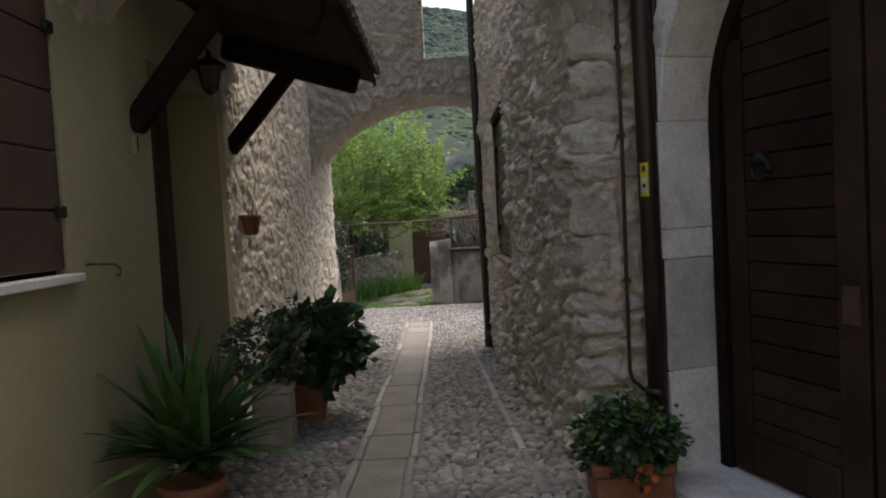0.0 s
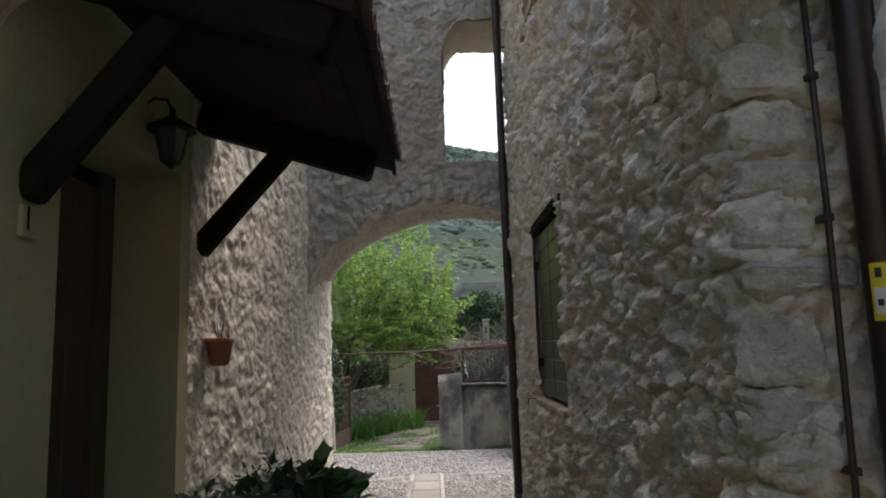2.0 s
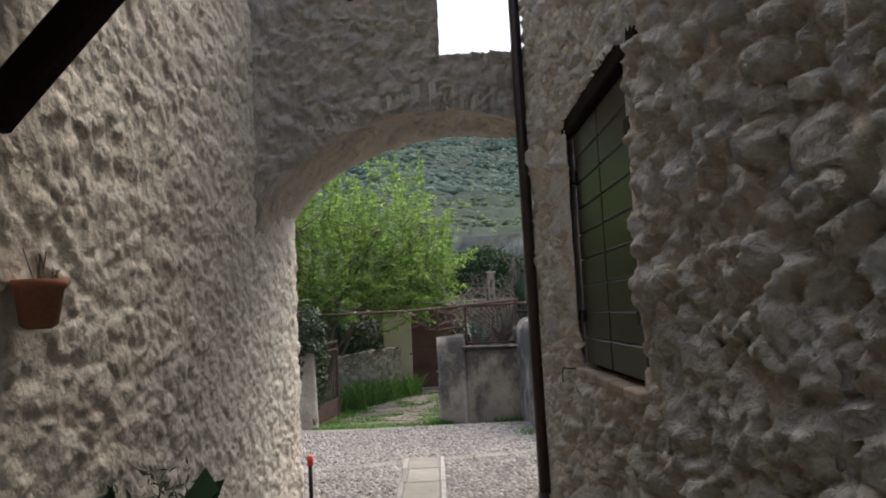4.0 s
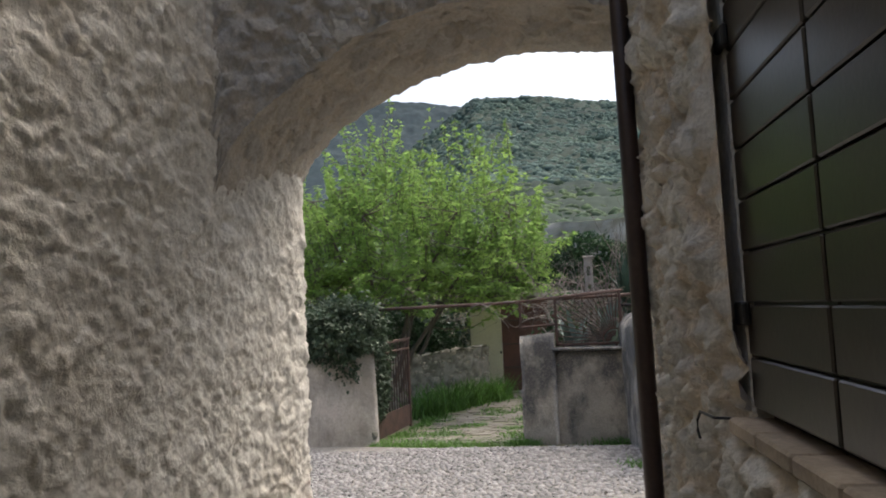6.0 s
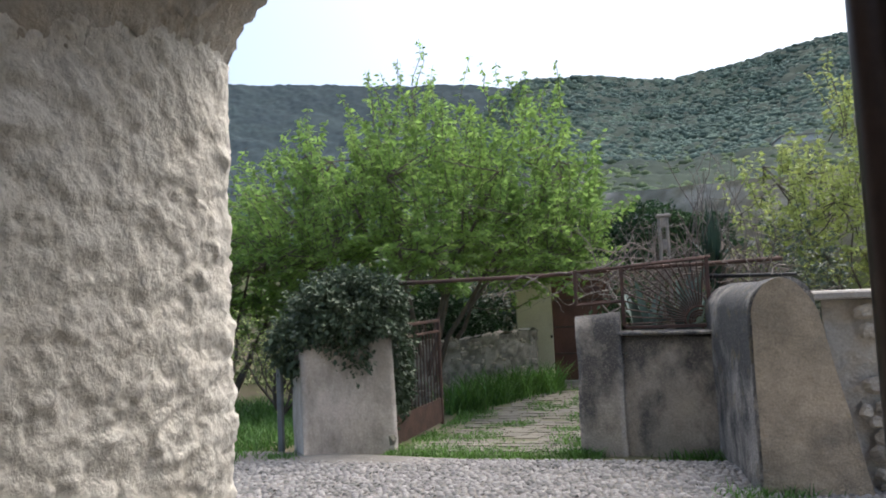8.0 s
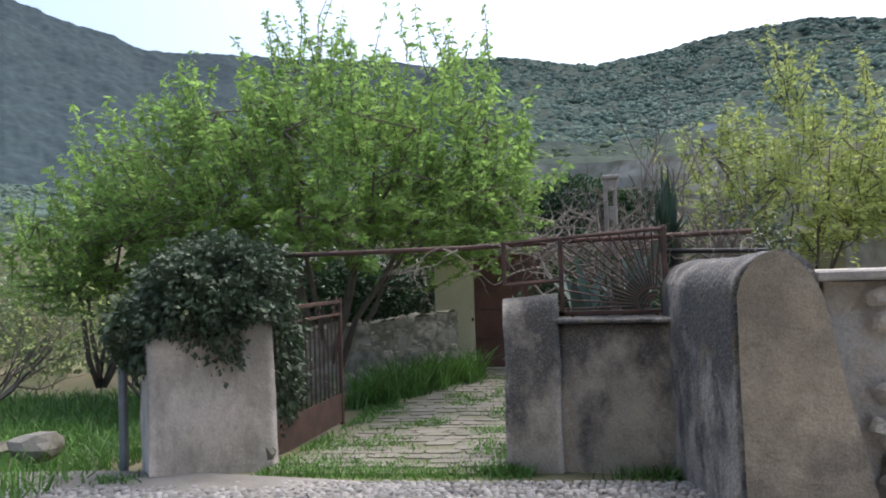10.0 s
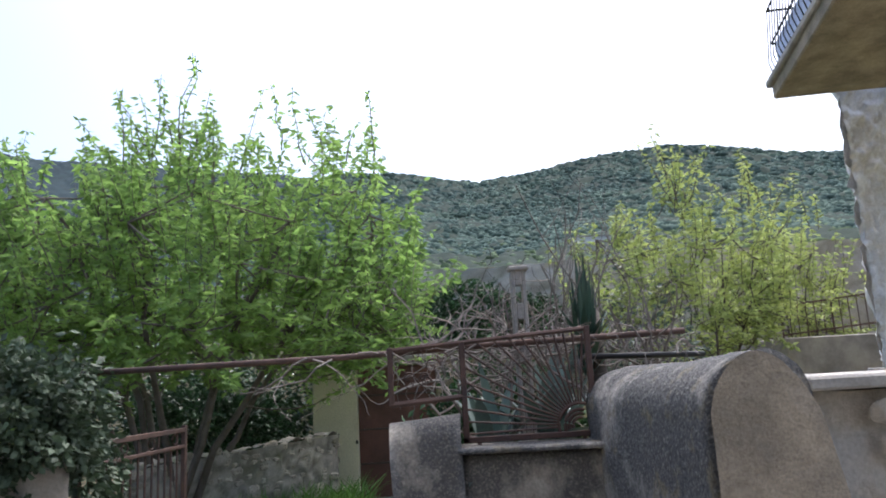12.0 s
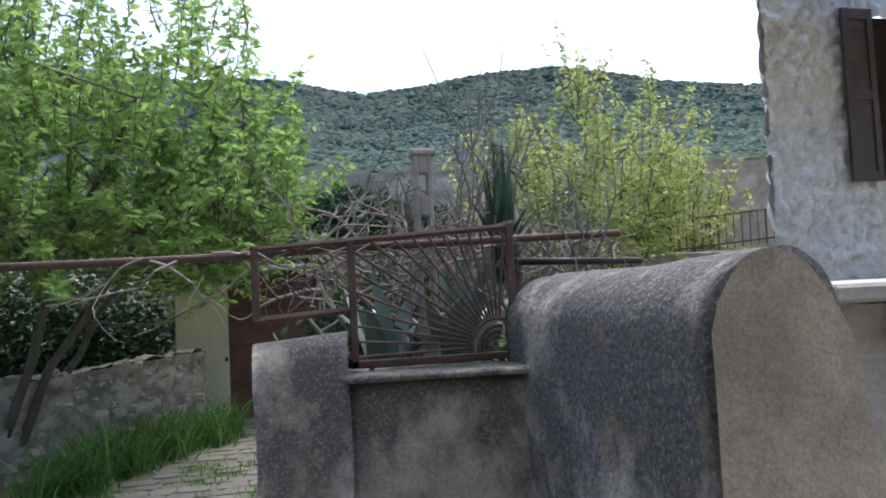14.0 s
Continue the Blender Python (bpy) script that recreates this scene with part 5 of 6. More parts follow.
for k in range(4):
    s = GL * (k + 0.5) / 4
    piped("scroll", [GM @ Vector((s + 0.05 * math.cos(a), 0, 0.885 + 0.045 * math.sin(a))) for a in np.linspace(0, math.tau, 9)], 0.006, RUST, gate, sides=5)

bar = thing("gate_bar", "long rusty iron pipe spanning above the gateway", "iron bar")
piped("pipe", [(-2.5, 15.5, 1.46), (-0.6, 15.36, 1.47), (0.4, 15.28, 1.50), (1.78, 15.2, 1.525)], 0.022, RUST, bar, sides=8)
piped("pipe", [(-0.4, 15.3, 1.47), (0.6, 15.22, 1.55), (1.1, 15.2, 1.58)], 0.015, RUST, bar, sides=8)
piped("pipe", [(1.05, 15.05, 1.38), (1.9, 15.2, 1.36)], 0.02, IRON, bar, sides=8)

fan = thing("fan_panel", "rusty iron railing panel with a sunray fan", "railing")
FY = 14.93


def bar_box(name, x0, z0, x1, z1, r=0.018):
    boxed(name, (min(x0, x1) - r, FY - r, min(z0, z1) - r), (max(x0, x1) + r, FY + r, max(z0, z1) + r), RUST, fan, bevel=0.004)


FX0, FX1, FZ0, FZ1 = 0.20, 1.02, 0.90, 1.56
bar_box("frame_bar", FX0, FZ0, FX1, FZ0)
bar_box("frame_bar", FX0, FZ1 - 0.06, FX0, FZ0)
bar_box("frame_bar", FX1, FZ1, FX1, FZ0 - 0.05)
piped("frame_bar", [(-0.28, FY, 1.48), (0.2, FY, 1.51), (1.02, FY, 1.56)], 0.016, RUST, fan, sides=6)
bar_box("frame_bar", -0.26, 1.15, -0.26, 1.48)
piped("frame_bar", [(-0.26, FY, 1.14), (0.2, FY, 1.17)], 0.02, RUST, fan, sides=6)
for x in (0.28, 0.95):
    boxed("foot", (x - 0.012, FY - 0.012, 0.82), (x + 0.012, FY + 0.012, FZ0), RUST, fan, bevel=0.002)
FC = Vector((FX1 - 0.09, FY, FZ0 + 0.05))
for k in range(17):
    a = math.pi / 2 + k * (math.pi / 2 + 0.12) / 16 - 0.1
    dx, dz = math.cos(a), math.sin(a)
    reach = min((FC.x - FX0) / max(1e-3, -dx) if dx < 0 else 9, (FZ1 - 0.03 - FC.z) / max(1e-3, dz) if dz > 0 else 9, 0.95)
    piped("ray", [FC + Vector((dx * 0.14, 0, dz * 0.14)), FC + Vector((dx * reach, 0, dz * reach))], 0.007, RUST, fan, sides=5)
for r in (0.05, 0.075, 0.10, 0.14):
    piped("hub", [FC + Vector((r * math.cos(a), 0, r * math.sin(a))) for a in np.linspace(math.pi / 2 - 0.3, math.pi + 0.3, 11)], 0.012, RUST, fan, sides=6)
rng = np.random.default_rng(8)
for k in range(8):
    c = Vector((rng.uniform(-0.2, 0.14), FY, rng.uniform(1.22, 1.45)))
    r = rng.uniform(0.03, 0.06)
    piped("scroll", [c + Vector((r * (1 - t / 9) * math.cos(t), 0, r * (1 - t / 9) * math.sin(t))) for t in np.linspace(0, 7, 14)], 0.005, RUST, fan, sides=4)

post = thing("concrete_post", "old pierced concrete post among dry branches", "post")
for x0, x1, z0, z1 in ((0.635, 0.665, -0.6, 2.04), (0.715, 0.745, -0.6, 2.04), (0.665, 0.715, 1.93, 2.04), (0.665, 0.715, 1.68, 1.80), (0.665, 0.715, 1.36, 1.52), (0.665, 0.715, -0.6, 1.15)):
    boxed("block", (x0, 15.46, z0), (x1, 15.54, z1), CONCRETE, post, bevel=0.006)
boxed("cap", (0.62, 15.44, 2.04), (0.77, 15.56, 2.075), CONCRETE, post, bevel=0.008)

ag = thing("agave", "large grey-green agave with folded dry leaves", "agave")
blades("leaves", (0.45, 15.5, 0.72), 26, 0.66, 0.18, AGAVE, ag, 71, sag=1.2)
blades("leaves", (0.88, 15.6, 0.80), 26, 0.70, 0.17, AGAVE, ag, 72, sag=0.8)
pal = thing("yucca_palm", "tall yucca with upright dark green sword leaves", "yucca")
piped("trunk", [(1.27, 15.62, -0.6), (1.30, 15.62, 0.6), (1.26, 15.62, 1.75)], [0.07, 0.065, 0.05], BARK, pal, sides=10)
rng = np.random.default_rng(12)
vs, fs = [], []
for k in range(110):
    a = rng.uniform(0, math.tau)
    p = Vector((1.19 + rng.normal() * 0.03, 15.6, rng.uniform(1.25, 1.58)))
    d = Vector((math.cos(a) * 0.13, math.sin(a) * 0.13, 1)) if k < 84 else Vector((math.cos(a) * 0.5, math.sin(a) * 0.5, 0.5))
    s = Vector((-math.sin(a), math.cos(a), 0)) * 0.022
    L = rng.uniform(0.45, 0.66)
    n0 = len(vs)
    vs += [p + s, p - s, p + d * L * 0.5 + s * 0.8, p + d * L * 0.5 - s * 0.8, p + d * L]
    fs += [(n0, n0 + 1, n0 + 3, n0 + 2), (n0 + 2, n0 + 3, n0 + 4)]
mesh_object("leaves", vs, fs, material("sword_leaf", (0.05, 0.11, 0.075), 0.45, scale=3, bump=0, vary=0.15, island=0.35), pal)

# dry vine tangled over the bar
vine = thing("dry_vine", "tangle of bare dry vine branches over the bar", "vine")
rng = np.random.default_rng(21)
for g in range(14):
    for k in range(7):
        bm, tips = bmesh.new(), []
        p = Vector((lerp(0.2, 1.8, g / 13) + rng.uniform(-0.25, 0.25), 15.5 + rng.uniform(-0.3, 0.9), 1.25 + rng.uniform(-0.3, 0.25)))
        d = Vector((rng.uniform(-1, 1), rng.uniform(-0.5, 0.5), rng.uniform(0.1, 1.2))).normalized()
        grow(bm, rng, p, d, rng.uniform(0.35, 0.8), 0.012, 1, tips, spread=0.8, up=0.03, wobble=0.35, kids=(2, 4), least=0)
        part("branch", bm, DRYTWIG, vine)
for k in range(26):
    bm, tips = bmesh.new(), []
    x = rng.uniform(-0.9, 0.9)
    p = Vector((x, 15.3 + rng.uniform(-0.08, 0.08), 1.50 + rng.uniform(-0.05, 0.05)))
    grow(bm, rng, p, Vector((rng.choice([-1, 1]) * 1.0, rng.uniform(-0.2, 0.2), rng.uniform(-0.4, 0.25))).normalized(), rng.uniform(0.3, 0.7), 0.008, 1, tips, spread=0.7, up=-0.03, wobble=0.3, kids=(1, 3), least=0)
    part("branch", bm, DRYTWIG, vine)
for k in range(18):
    bm, tips = bmesh.new(), []
    p = Vector((rng.uniform(0.9, 1.5), 15.8 + rng.uniform(-0.3, 0.8), rng.uniform(1.3, 1.8)))
    grow(bm, rng, p, Vector((rng.uniform(-0.25, 0.2), 0, 1)).normalized(), rng.uniform(0.5, 1.2), 0.008, 1, tips, spread=0.35, up=0.05, wobble=0.15, kids=(1, 3), least=0)
    part("branch", bm, DRYTWIG, vine)

# hut beyond the gate
hut = thing("garden_hut", "cream plastered hut with a brown metal door", "hut")
boxed("wall", (-1.72, 22.4, -0.8), (-0.98, 22.9, 1.62), material("pale_cream_plaster", (0.62, 0.585, 0.43), 0.9, scale=1.5, second=(0.52, 0.48, 0.35), fine=40, bump=0.2, spots=0.2, spot_colour=(0.3, 0.28, 0.22)), hut, bevel=0.02)
boxed("wall", (0.35, 22.45, -0.8), (2.6, 22.9, 1.62), RENDER_OLD, hut, bevel=0.02)
boxed("door", (-0.975, 22.5, -0.62), (0.345, 22.56, 1.55), material("brown_metal_door", (0.13, 0.055, 0.04), 0.6, scale=3, fine=40, bump=0.1), hut, bevel=0.005)
for k in range(4):
    boxed("door_rail", (-0.97, 22.48, -0.58 + k * 0.55), (0.34, 22.499, -0.55 + k * 0.55), SHUTTERBROWN, hut, bevel=0.003)
boxed("roof", (-1.9, 22.2, 1.63), (2.8, 25.2, 1.72), CONCRETE, hut, bevel=0.01)
boxed("back_wall", (-1.72, 25.0, -0.8), (2.6, 25.1, 1.62), RENDER_OLD, hut, bevel=0.01)
boxed("door_sill", (-1.0, 22.3, -0.75), (0.4, 22.5, -0.56), CONCRETE, hut, bevel=0.01)
hj = thing("door_latch", "small black latch on the cream wall end", "latch")
boxed("latch", (-1.03, 22.37, 0.32), (-0.99, 22.4, 0.38), IRON, hj, bevel=0.004)

# terrace wall and rail beyond
stone_wall("wall_terrace", [(150, 24, lambda u, v: (lerp(-5, 16, u), lerp(27.6, 26.2, u), lerp(1.5, lerp(3.75, 4.2, u) + 0.15 * noise.noise((u * 20, 0, 0)), v)), (0, -1, 0), None, False)], TERRACE, "old pale rubble terrace wall", size=0.34, depth=0.09, seed=50,
           flat=[(20, 1, lambda u, v: (lerp(-5, 16, u), lerp(27.6, 26.2, u) + v * 0.5, lerp(3.75, 4.2, u) + 0.15 * noise.noise((u * 20, 0, 0))), None, False)])
rail = thing("terrace_rail", "brown iron railing on the terrace edge", "railing")
ra, rb = Vector((7.3, 23.9, 1.72)), Vector((10.6, 23.0, 2.0))
for h in (0.05, 0.62):
    piped("rail", [ra + Vector((0, 0, h)), rb + Vector((0, 0, h))], 0.02, RUST, rail, sides=6)
for k in range(23):
    p = ra.lerp(rb, k / 22)
    piped("baluster", [p + Vector((0, 0, -0.05)), p + Vector((0, 0, 0.62))], 0.011 if k % 6 else 0.02, RUST, rail, sides=5)
tagged(boxed("terrace_slab", (6.6, 22.6, -0.7), (11.5, 24.4, 1.68), CONCRETE, bevel=0.02), "pale rendered terrace base under the iron railing", "terrace")

# whitewashed house with balcony
house = thing("stone_house", "whitewashed rubble stone house with brown shutters", "house")
HX, HY = 5.82, 19.0
body = stone_wall("wall", [
    (120, 150, lambda u, v: (lerp(HX, 10.2, u), HY + 0.4 * u, lerp(1.12, 9.4, v)), (0, -1, 0), lambda u, v: not (7.46 < lerp(HX, 10.2, u) < 8.4 and 2.4 < lerp(1.12, 9.4, v) < 4.6), False),
    (70, 80, lambda u, v: (lerp(9.4, HX, u), lerp(22.4, HY, u), lerp(1.12, 9.4, v)), (-0.7, 0.7, 0), None, False),
], WHITEWASH, "whitewashed rubble walling", size=0.16, depth=0.055, seed=60, rough=1.7, facet=1.2, flat=[
    (1, 1, lambda u, v: (lerp(10.2, 13.0, u), lerp(HY + 0.4, 22.4, u), lerp(1.12, 9.4, v)), None, False)])
del body["kind"], body["category"]
body.parent = house
boxed("ledge", (HX - 0.03, HY - 0.10, 1.06), (10.3, HY + 0.3, 1.13), CONCRETE, house, bevel=0.015)
boxed("base", (HX + 0.08, HY + 0.05, -0.8), (10.2, HY + 0.35, 1.06), RENDER_OLD, house, bevel=0.02)
boxed("window_recess", (7.4, HY + 0.28, 2.35), (8.45, HY + 0.34, 4.65), BOARDS, house)


def shutter(x0, x1, hinge, ang):
    m = Matrix.Translation((hinge, HY - 0.03, 0)) @ Matrix.Rotation(radians(ang), 4, "Z")
    bm = bmesh.new()
    box(bm, (x0, -0.015, 2.36), (x1, 0.015, 4.62), m, 0.004)
    leaf = part("shutter", bm, SHUTTERBROWN, house)
    for a, b, z0, z1 in ((x0, x0 + 0.09, 2.36, 4.62), (x1 - 0.09, x1, 2.36, 4.62), (x0 + 0.09, x1 - 0.09, 2.36, 2.50), (x0 + 0.09, x1 - 0.09, 4.48, 4.62), (x0 + 0.09, x1 - 0.09, 3.42, 3.54)):
        boxed("rail", (a, -0.035, z0), (b, -0.016, z1), SHUTTERBROWN, leaf, m=m, bevel=0.004)


shutter(-0.47, 0.0, 7.45, 0)
shutter(0.0, 0.47, 8.42, 0)
bal = thing("balcony", "thick concrete balcony slab with an iron railing", "balcony")


def prism(name, outline, z0, z1, mat, parent):
    bm = bmesh.new()
    a = [bm.verts.new((x, y, z0)) for x, y in outline]
    b = [bm.verts.new((x, y, z1)) for x, y in outline]
    bm.faces.new(a[::-1])
    bm.faces.new(b)
    for i in range(len(a)):
        j = (i + 1) % len(a)
        bm.faces.new((a[i], a[j], b[j], b[i]))
    bmesh.ops.recalc_face_normals(bm, faces=bm.faces)
    bmesh.ops.bevel(bm, geom=list(bm.edges), offset=0.02, segments=1, affect="EDGES")
    return part(name, bm, mat, parent)


EDGE = [(3.85, 15.85), (4.62, 18.50), (5.8, 18.25), (8.4, 18.0)]
prism("slab", EDGE + [(8.4, 19.3), (9.6, 19.4), (9.6, 14.9)], 4.52, 4.70, RENDER_OLD, bal)
prism("slab_edge", [(EDGE[0][0] - 0.04, EDGE[0][1]), (EDGE[1][0] - 0.05, EDGE[1][1] + 0.05), (EDGE[2][0], EDGE[2][1] + 0.05), (8.38, 18.05), (8.38, 19.25), (9.62, 19.35), (9.62, 14.9)], 4.685, 4.78, CONCRETE, bal)
prism("roof", [(HX - 0.1, HY - 0.3), (10.6, HY + 0.1), (13.0, 22.4), (9.4, 22.4)], 9.4, 9.55, TILE, house)
SCREEN = material("pale_blue_screen", (0.45, 0.55, 0.78), 0.4, bump=0, vary=0.1)
for a, b in zip(EDGE, EDGE[1:]):
    a, b = [Vector((lerp(p[0], 6.2, 0.03), lerp(p[1], 16.6, 0.03), 0)) for p in (a, b)]
    for h in (4.9, 5.25, 5.7):
        piped("rail", [a + Vector((0, 0, h)), b + Vector((0, 0, h))], 0.014, IRON, bal, sides=6)
    n = int((b - a).length / 0.13)
    for k in range(n + 1):
        p = a.lerp(b, k / n)
        swell = (Vector((5.8, 16.6, 0)) - p).normalized() * -0.07
        piped("baluster", [p + Vector((0, 0, 4.75)), p + swell + Vector((0, 0, 5.0)), p + swell * 0.6 + Vector((0, 0, 5.3)), p + Vector((0, 0, 5.7))], 0.008, IRON, bal, sides=5)
    boxed("panel", (0.05, 0.03, 4.82), ((b - a).length - 0.05, 0.045, 5.22), SCREEN, bal, m=oriented(a, b - a, (b - a).cross(Vector((0, 0, 1)))), bevel=0.0)
white_house = thing("far_house", "small white house far off on the slope", "house")
boxed("wall", (30.5, 128, 22.6), (36.5, 134, 24.3), WHITE, white_house)
boxed("roof", (30.3, 127.8, 24.3), (36.7, 134.2, 24.5), CONCRETE, white_house)

# grass, weeds and stones
def grass(name, label, n, where, seed, h0, h1, mat=None):
    rng = np.random.default_rng(seed)
    vs, fs = [], []
    for i in range(n):
        x, y = where(rng)
        z = floor_z(x, y) - 0.03
        a = rng.uniform(0, math.tau)
        h = rng.uniform(h0, h1)
        s = Vector((math.cos(a), math.sin(a), 0)) * 0.006 * (1 + h * 2)
        b = Vector((rng.normal() * 0.45, rng.normal() * 0.45, 1)).normalized() * h
        p = Vector((x, y, z))
        k = len(vs)
        vs += [p - s, p + s, p + b * 0.6 + s * 0.7, p + b * 0.6 - s * 0.7, p + b + Vector((b.x, b.y, -0.1 * h)) * 0.5]
        fs += [(k, k + 1, k + 2, k + 3), (k + 3, k + 2, k + 4)]
    return tagged(mesh_object(name, vs, fs, mat or GRASSLEAF), label, "grass", kind="stuff")


def patchy(r, x0, x1, y0, y1):
    """A spot in the tufts that noise spreads over the path, thicker along its edges."""
    for _ in range(40):
        x, y = r.uniform(x0, x1), r.uniform(y0, y1)
        side = abs(2 * (x - x0) / (x1 - x0) - 1) ** 3
        if noise.noise(Vector((x * 1.6, y * 1.1, 3))) + 0.16 * r.normal() + 0.5 * side + (0.25 if y < y0 + 0.5 else 0) > 0.28:
            break
    return x, y


def tufted(r):
    """A spot in one of the tufts along the foot of the garden wall."""
    k = int(r.integers(0, 30)) * 0.618 % 1.0
    u = 0.12 + 0.88 * k ** 0.7
    return lerp(-2.75, -1.05, u) + 0.2 * math.sin(k * 91) + r.normal() * 0.10, lerp(18.7, 21.5, u) + 0.3 * math.sin(k * 57) + r.normal() * 0.14


for tall, count, low, high in ((0, 1300, 0.30, 0.74), (1, 2200, 0.10, 0.36)):
    grass("tall_grass", "tall bright green grass along the garden wall", count, tufted, 81 + 20 * tall, low, high)
grass("verge_grass", "short grass along the gateway edge", 2200, lambda r: (r.uniform(-2.3, -0.1), 14.5 + abs(r.normal()) * 0.35 + (0.7 if r.random() < 0.4 else 0)), 82, 0.02, 0.08)
grass("path_grass", "short grass between the path stones", 15000, lambda r: patchy(r, -2.3, -0.1, 14.6, 21.5), 83, 0.02, 0.11)
grass("meadow_grass", "green meadow grass beside the ivy pier", 16000, lambda r: (r.uniform(-9.5, -3.6), r.uniform(13.6, 20)), 84, 0.08, 0.30)
grass("pier_weeds", "small weeds at the foot of the walls", 1200, lambda r: [(-0.3 + r.normal() * 0.12, 14.72 + r.normal() * 0.05), (0.9 + r.normal() * 0.2, 14.6 + r.normal() * 0.1), (1.1 + r.normal() * 0.2, 13.15 + r.normal() * 0.08), (-3.3 + r.normal() * 0.1, 14.3 + r.normal() * 0.07)][int(r.integers(0, 4))], 85, 0.04, 0.15)


def lump(bm, c, r, seed):
    k = bmesh.ops.create_icosphere(bm, subdivisions=2, radius=1.0)
    for v in k["verts"]:
        q = v.co * (1 + 0.35 * noise.noise(v.co * 1.6 + Vector((seed, 0, 0))))
        v.co = Vector((q.x * r[0], q.y * r[1], q.z * r[2])) + Vector(c)


for i, (c, r) in enumerate((((-4.4, 15.0, -0.16), (0.26, 0.18, 0.13)), ((-4.95, 15.0, -0.2), (0.22, 0.18, 0.10)), ((-2.32, 15.0, -0.22), (0.09, 0.08, 0.10)))):
    bm = bmesh.new()
    lump(bm, c, r, i * 5)
    tagged(part("boulder", bm, PAVER), "pale limestone boulder lying in the grass", "boulder", group="boulders in the grass")
fpst = tagged(boxed("fence_post", (-3.48, 14.70, -0.4), (-3.42, 14.76, 0.66), material("grey_post", (0.18, 0.20, 0.22), 0.6, scale=4, fine=50, bump=0.1), bevel=0.01), "thin grey post beside the ivy pier", "post")

# ---- pieces: slabs, cobbles, path stones, wall stones ----
rng = np.random.default_rng(99)
y = -3.0
slabs = []
while y < 11.75:
    L = rng.uniform(0.45, 0.95)
    y1 = min(y + L, 11.9)
    x0, x1 = -0.60 + rng.uniform(-0.012, 0.012) - 0.006 * max(0, y - 4), -0.30 + rng.uniform(-0.012, 0.012)
    bm = bmesh.new()
    z = floor_z(0, y)
    za = floor_z(0, y1)
    box(bm, (x0, 0.006, -0.05), (x1, y1 - y - 0.006, 0.014 + rng.uniform(-0.004, 0.004)), Matrix.Translation((0, y, z)) @ Matrix.Rotation(math.atan2(za - z, y1 - y), 4, "X"), 0.008)
    part("slab", bm, SLAB, lane)
    for e0, e1 in ((x0 - 0.062, x0 - 0.008), (x1 + 0.008, x1 + 0.060)):
        bm = bmesh.new()
        box(bm, (e0, 0.01, -0.05), (e1, y1 - y - 0.01, 0.020 + rng.uniform(-0.004, 0.004)), Matrix.Translation((0, y, z)) @ Matrix.Rotation(math.atan2(za - z, y1 - y), 4, "X"), 0.01)
        part("edging", bm, COBBLE, lane)
    if 0 < y < 9:
        bm = bmesh.new()
        xr = 0.47 - 0.032 * (y - 4)
        box(bm, (xr - 0.028, 0.01, -0.05), (xr + 0.028, y1 - y - 0.01, 0.024), Matrix.Translation((0, y, z)) @ Matrix.Rotation(math.atan2(za - z, y1 - y), 4, "X") @ Matrix.Rotation(0.032, 4, "Z"), 0.01)
        part("edging", bm, COBBLE, lane)
    y = y1
for k in range(9):
    a, b = Vector((-2.0 + k * 0.42, 11.45 + 0.08 * k, -0.25)), Vector((-1.6 + k * 0.42, 11.53 + 0.08 * k, -0.25))
    bm = bmesh.new()
    box(bm, (0.006, -0.10, -0.05), ((b - a).length - 0.004, 0.10, 0.012), Matrix.Translation(a) @ Matrix.Rotation(math.atan2(b.y - a.y, b.x - a.x), 4, "Z"), 0.008)
    part("slab", bm, SLAB, lane)


def cobble_shape(rng, sides=6):
    ang = np.sort(rng.uniform(0, math.tau, sides) * 0.4 + np.arange(sides) * math.tau / sides * 0.94)
    ring0 = [(math.cos(a) * rng.uniform(0.85, 1.1), math.sin(a) * rng.uniform(0.85, 1.1), -0.6) for a in ang]
    ring1 = [(x * 0.80, y * 0.80, 0.55 + rng.uniform(-0.12, 0.12)) for x, y, z in ring0]
    v = ring0 + ring1 + [(rng.uniform(-0.15, 0.15), rng.uniform(-0.15, 0.15), 0.95)]
    f = []
    for i in range(sides):
        j = (i + 1) % sides
        f += [(i, j, sides + j, sides + i), (sides + i, sides + j, 2 * sides)]
    return np.array(v), f


shapes = [cobble_shape(rng) for _ in range(12)]
cob_meshes = []
for v, f in shapes:
    me = bpy.data.meshes.new("cobble")
    me.from_pydata(v.tolist(), [], f)
    me.materials.append(COBBLE)
    me.shade_smooth()
    cob_meshes.append(me)


def lane_edges(y):
    """Left and right edge of the cobbles."""
    if y < 3.9:
        return -1.72, 1.15 + (3.9 - y) * 0.3
    if y < 9.4:
        return -1.70, lerp(0.76, 0.60, (y - 3.9) / 5.5)
    return (-1.58, 1.0) if y < 10.5 else (-3.6 - (y - 10.5) * 0.3, 1.6 + (y - 10.5) * 0.6)


